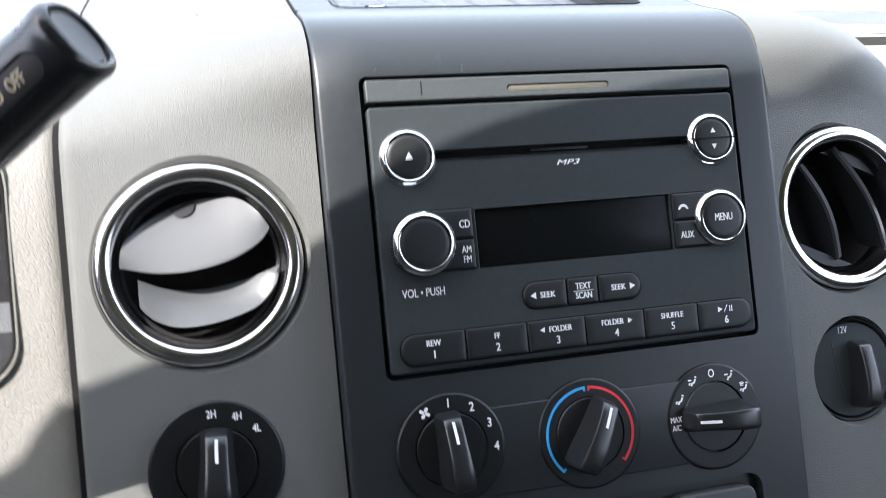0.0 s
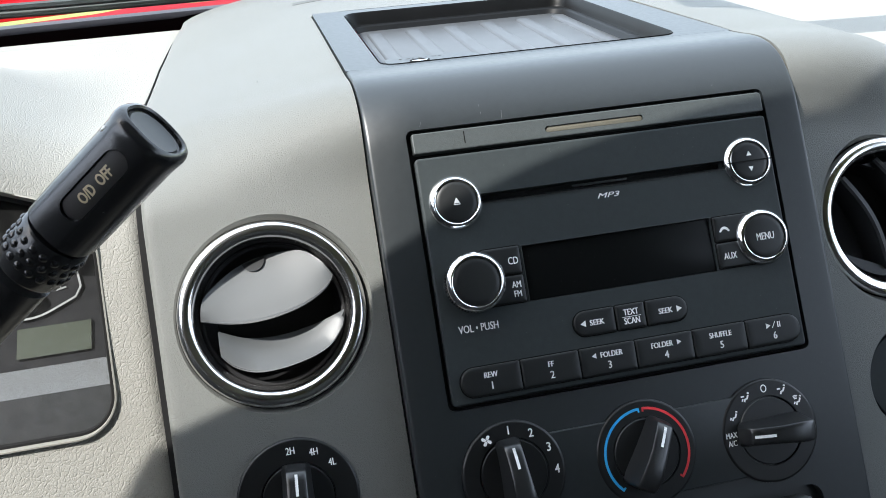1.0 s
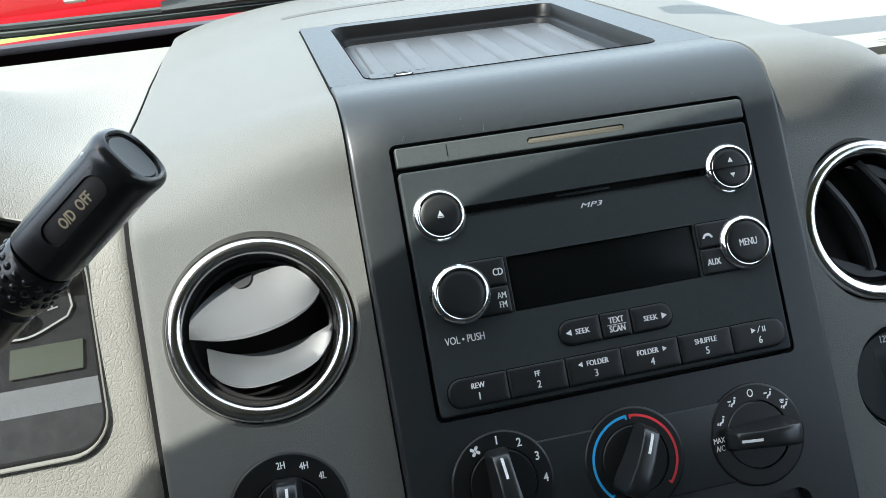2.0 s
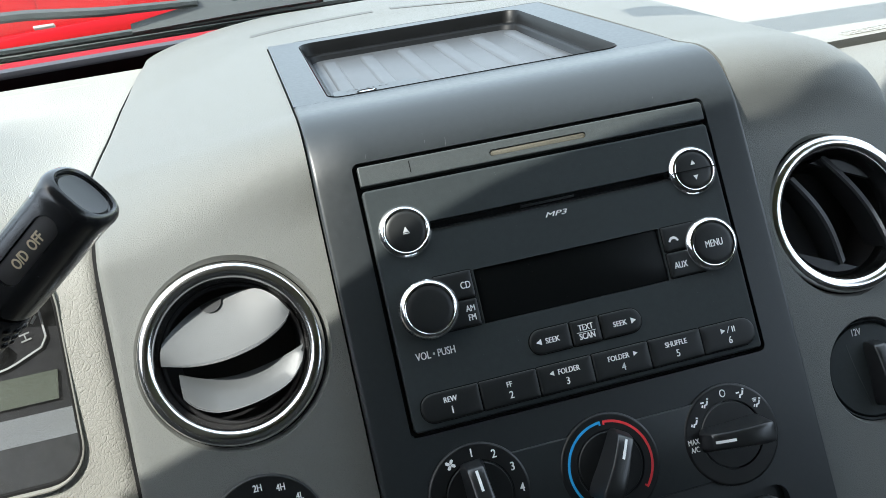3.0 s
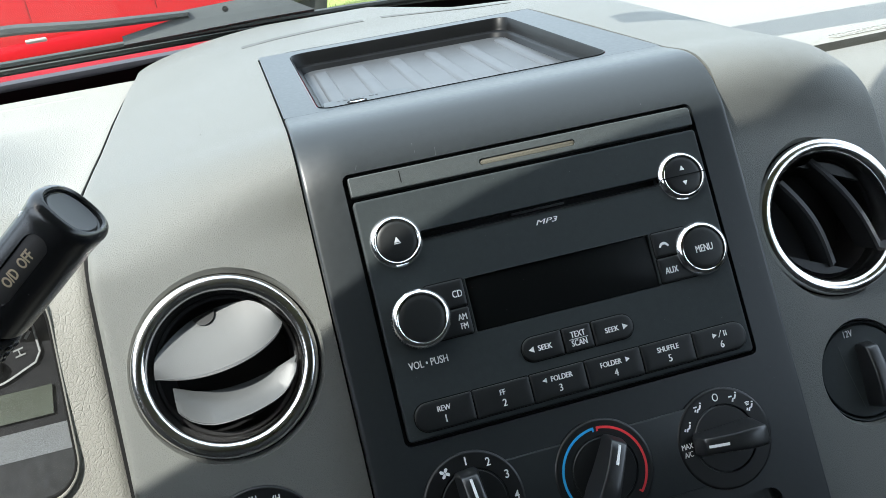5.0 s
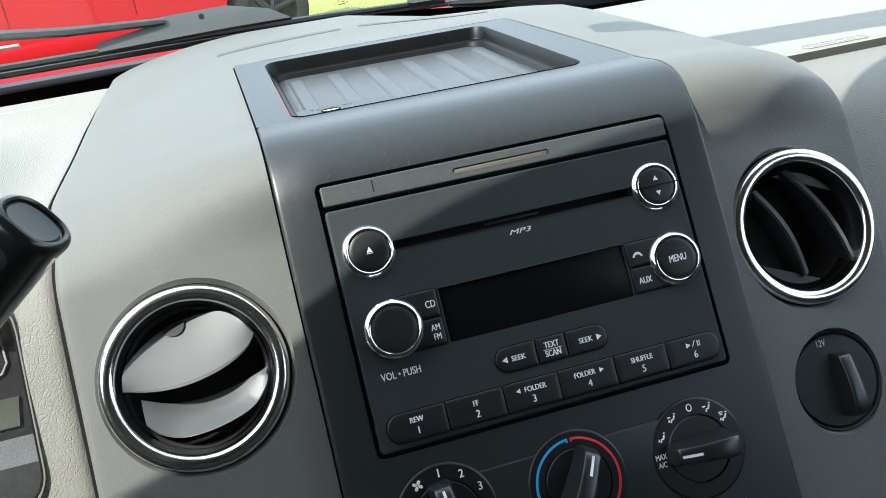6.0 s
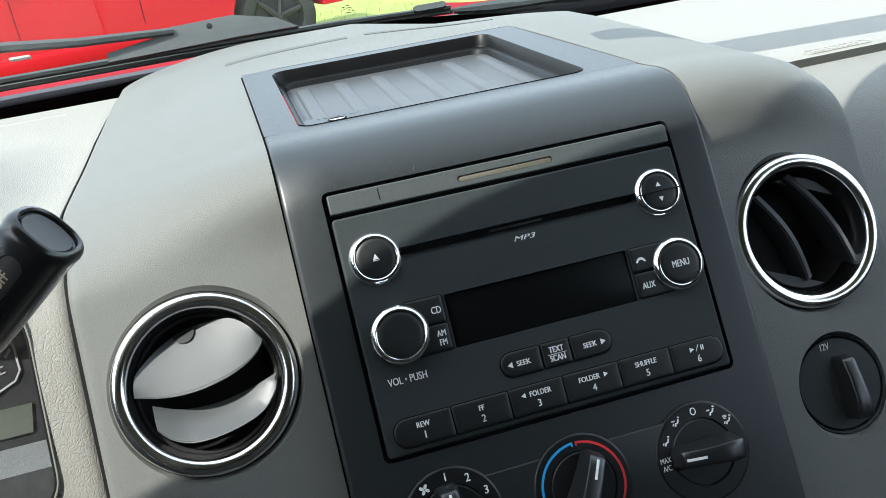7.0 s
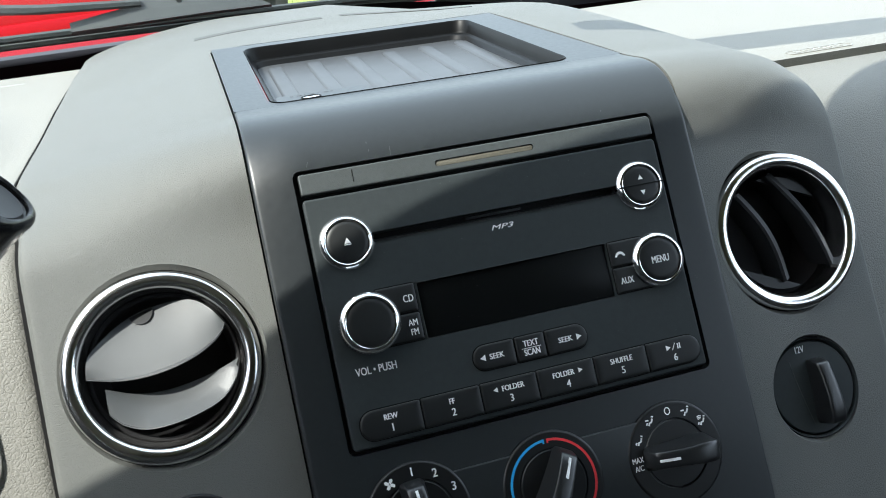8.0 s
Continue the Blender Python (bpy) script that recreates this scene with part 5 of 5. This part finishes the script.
letter.location = on_mask(-0.3090, 0.1005, 0.0006)
bm = bmesh.new()
loft(bm, [[on_mask(x, z, l) for x, z in ((-0.3062, 0.1085), (-0.3048, 0.1075), (-0.3020, 0.1120), (-0.3034, 0.1130))] for l in (0, 0.0006)])
part("gauge_tick", bm, PRINT_DIM, cluster)
hub = on_mask(-0.3270, 0.0935, 0)
part("needle_hub", lathe([(0.008, hub.y + 0.001), (0.0075, hub.y - 0.006), (0.003, hub.y - 0.009), (0, hub.y - 0.0095)], hub.x, hub.z, 28), DIAL, cluster)
bm = bmesh.new()
loft(bm, [[on_mask(x, z, l) for x, z in ((-0.345, 0.1010), (-0.328, 0.0930), (-0.328, 0.0945), (-0.345, 0.1040))] for l in (0.008, 0.009)])
part("needle", bm, NEEDLE, cluster, "red needle")

# ---- column shift lever ----
tip = Vector((-0.2112, -0.1320, 0.1312))
axis = Vector((0.785, -0.437, 0.529)).normalized()
front = Vector((-0.155, -0.44, 0.058)) - tip
front = (front - axis * front.dot(axis)).normalized()
up = (-front).cross(axis) * -1
lm = Matrix((axis, -front, axis.cross(-front))).transposed().to_4x4()
lever = new("shift_lever")
lever.empty_display_size = 0.01
lever.matrix_basis = DASH @ Matrix.Translation(tip) @ lm @ pose(0, 0, 0, -14, 0, 0)
tagged(lever, "glossy black column shift lever with a worn overdrive button label", "shift lever")


def spun(profile, n=48, square=2.0):
    """Turns (x, radius) pairs round the lever's axis; square above 2 flattens four sides."""
    bm = bmesh.new()
    r_all = 0.95
    ring = []
    for k in range(n):
        a = 2 * math.pi * k / n
        c, s_ = math.cos(a), math.sin(a)
        e = (abs(c) ** square + abs(s_) ** square) ** (-1 / square)
        ring.append((c * e * r_all, s_ * e * r_all))
    loft(bm, [[(x, r * c, r * s_) for c, s_ in ring] for x, r in profile])
    return bm


handle = part("handle", spun([(-0.0550, 0.0100), (-0.0550, 0.0130), (-0.0540, 0.0139), (-0.046, 0.0141), (-0.010, 0.0142), (-0.0065, 0.0145), (-0.0042, 0.0148), (-0.0024, 0.0146), (-0.0010, 0.0139), (-0.0002, 0.0129), (0.0, 0.0120), (-0.0006, 0.0112), (-0.0020, 0.0109), (-0.0030, 0.0095)], square=2.6), LEVER, lever)
inset = rrect(-0.0425, -0.0098, -0.0053, 0.0045, 0.0048, 8)
bm = bmesh.new()
loft(bm, [[(x, y, z) for x, z in inset] for y in (-0.02, -0.0122)])
cut(handle, bm, angle=30)
part("end_button", spun([(-0.006, 0.0104), (-0.0022, 0.0104), (-0.0015, 0.0099), (-0.0018, 0.0080), (-0.0021, 0.0040)], square=2.3), LEVER_CAP, lever, "matt grey round overdrive button")
collar = part("collar", spun([(-0.0760, 0.0100), (-0.0760, 0.0134), (-0.0750, 0.0139), (-0.0575, 0.0140), (-0.0565, 0.0134), (-0.0560, 0.0100)]), LEVER, lever, "knurled black collar")
for i in range(3):
    for k in range(18):
        a = 2 * math.pi * (k + 0.5 * (i % 2)) / 18
        c = Vector((-0.0608 - 0.0044 * i, 0.0132 * math.cos(a), 0.0132 * math.sin(a)))
        e = Vector((0, math.cos(a), math.sin(a)))
        bm = bmesh.new()
        g, w = Vector((1, 0, 0)), Vector((0, -math.sin(a), math.cos(a)))
        loft(bm, [[c + e * h + (g * math.cos(q) + w * math.sin(q)) * r for q in np.linspace(0, 2 * math.pi, 8, endpoint=False)] for h, r in ((-0.0006, 0.0019), (0.0003, 0.0017), (0.0008, 0.0011), (0.0010, 0.0004))])
        part("grip_bump", bm, LEVER, collar)
part("shaft", spun([(-0.40, 0.0120), (-0.12, 0.0128), (-0.0800, 0.0128)]), LEVER, lever)
badge = part("label_inset", slab(shrink(inset, 0.0003), -0.0112, -0.0124, 0.0004), LEVER_CAP, lever)
lettering("O/D  OFF", 0.0040, -0.0258, -0.0004, -0.0124, PRINT_TAN, badge, wide=0.70, bold=0.030, label="worn tan letters")
chip = bmesh.new()
loft(chip, [[(x, y, z) for x, y, z in ((-0.0115, -0.0098, 0.0100 + d), (-0.0095, -0.0090, 0.0108 + d), (-0.0085, -0.0100, 0.0098 + d))] for d in (0.0, 0.0012)])
part("paint_chip", chip, PRINT, lever, "small bare pale chip")

# ---- small wear marks ----
for x, z, ln, a in ((-0.0615, 0.1575, 0.0012, 80), (-0.0612, 0.1540, 0.0014, 75), (-0.050, 0.1500, 0.0050, 82), (0.0750, 0.1540, 0.0012, 60), (-0.0950, 0.1500, 0.0030, 65)):
    j = int(np.argmin([abs(p[1] - z) for p in mid_pts[:DECK_START]]))
    X, Y, Z = skin(x, j)
    c, s = math.cos(radians(a)) * ln / 2, math.sin(radians(a)) * ln / 2
    bm = bmesh.new()
    dy = (mid_pts[j + 1][0] - mid_pts[j - 1][0]) / (mid_pts[j + 1][1] - mid_pts[j - 1][1])
    loft(bm, [[(x - c - 0.00008, Y - 0.0001 - s * dy, Z - s), (x - c + 0.00008, Y - 0.0001 - s * dy, Z - s), (x + c + 0.00008, Y - 0.0001 + s * dy, Z + s), (x + c - 0.00008, Y - 0.0001 + s * dy, Z + s)],
              [(x - c - 0.00008, Y + 0.0002 - s * dy, Z - s), (x - c + 0.00008, Y + 0.0002 - s * dy, Z - s), (x + c + 0.00008, Y + 0.0002 + s * dy, Z + s), (x + c - 0.00008, Y + 0.0002 + s * dy, Z + s)]])
    structure("scratch", bm, SCUFF, "short pale scratch on the charcoal panel", category="scratch", smooth=0)

# fine dust on the radio and the panel round it
rng = np.random.RandomState(11)
verts, faces = [], []
for _ in range(260):
    x, z, r, a = rng.uniform(-0.122, 0.122), rng.uniform(-0.10, 0.146), rng.uniform(0.00004, 0.00012), rng.uniform(0, 6.28)
    on_radio = abs(x) < 0.100 and 0.002 < z < 0.130
    if abs(x) < 0.105 and -0.003 < z < 0.149 and not on_radio or abs(x + 0.003) < 0.108 and -0.075 < z < -0.010:
        continue
    k = len(verts)
    long = rng.uniform(1.0, 2.6)
    for b in range(5):
        u, v = r * long * math.cos(b * 1.257), r * math.sin(b * 1.257)
        verts.append((x + u * math.cos(a) - v * math.sin(a), (-0.0013 if on_radio else -0.0001) if z < 0.13 else 0.0, z + u * math.sin(a) + v * math.cos(a)))
    faces.append(tuple(range(k, k + 5)))
me = bpy.data.meshes.new("dust")
me.from_pydata(verts, [], faces)
me.materials.append(material("pale_dust", (0.13, 0.13, 0.125), 0.8, tone=0.3, tone_scale=900))
dust = new("dust", me)
dust.matrix_basis = DASH
tagged(dust, "fine pale dust specks on the black dash plastic", "dust", kind="stuff")

# printed maker's mark on the windscreen, as plain bars
gm = thing("glass_print", tuple(on_pane(-0.0012, 0.1035, -0.002)), "small black printed mark on the windscreen glass", "glass print")
for row, cells in enumerate(((-2, 4), (-6, 3), (-2, 6), (-5, 2), (0, 3), (4, 2), (-4, 7))):
    z = 0.0040 - 0.0013 * row
    part("print_bar", box(0.0010 * cells[0], 0.0010 * cells[0] + 0.0010 * cells[1], -0.0003, 0.0, z, z + 0.0007), FRIT, gm)
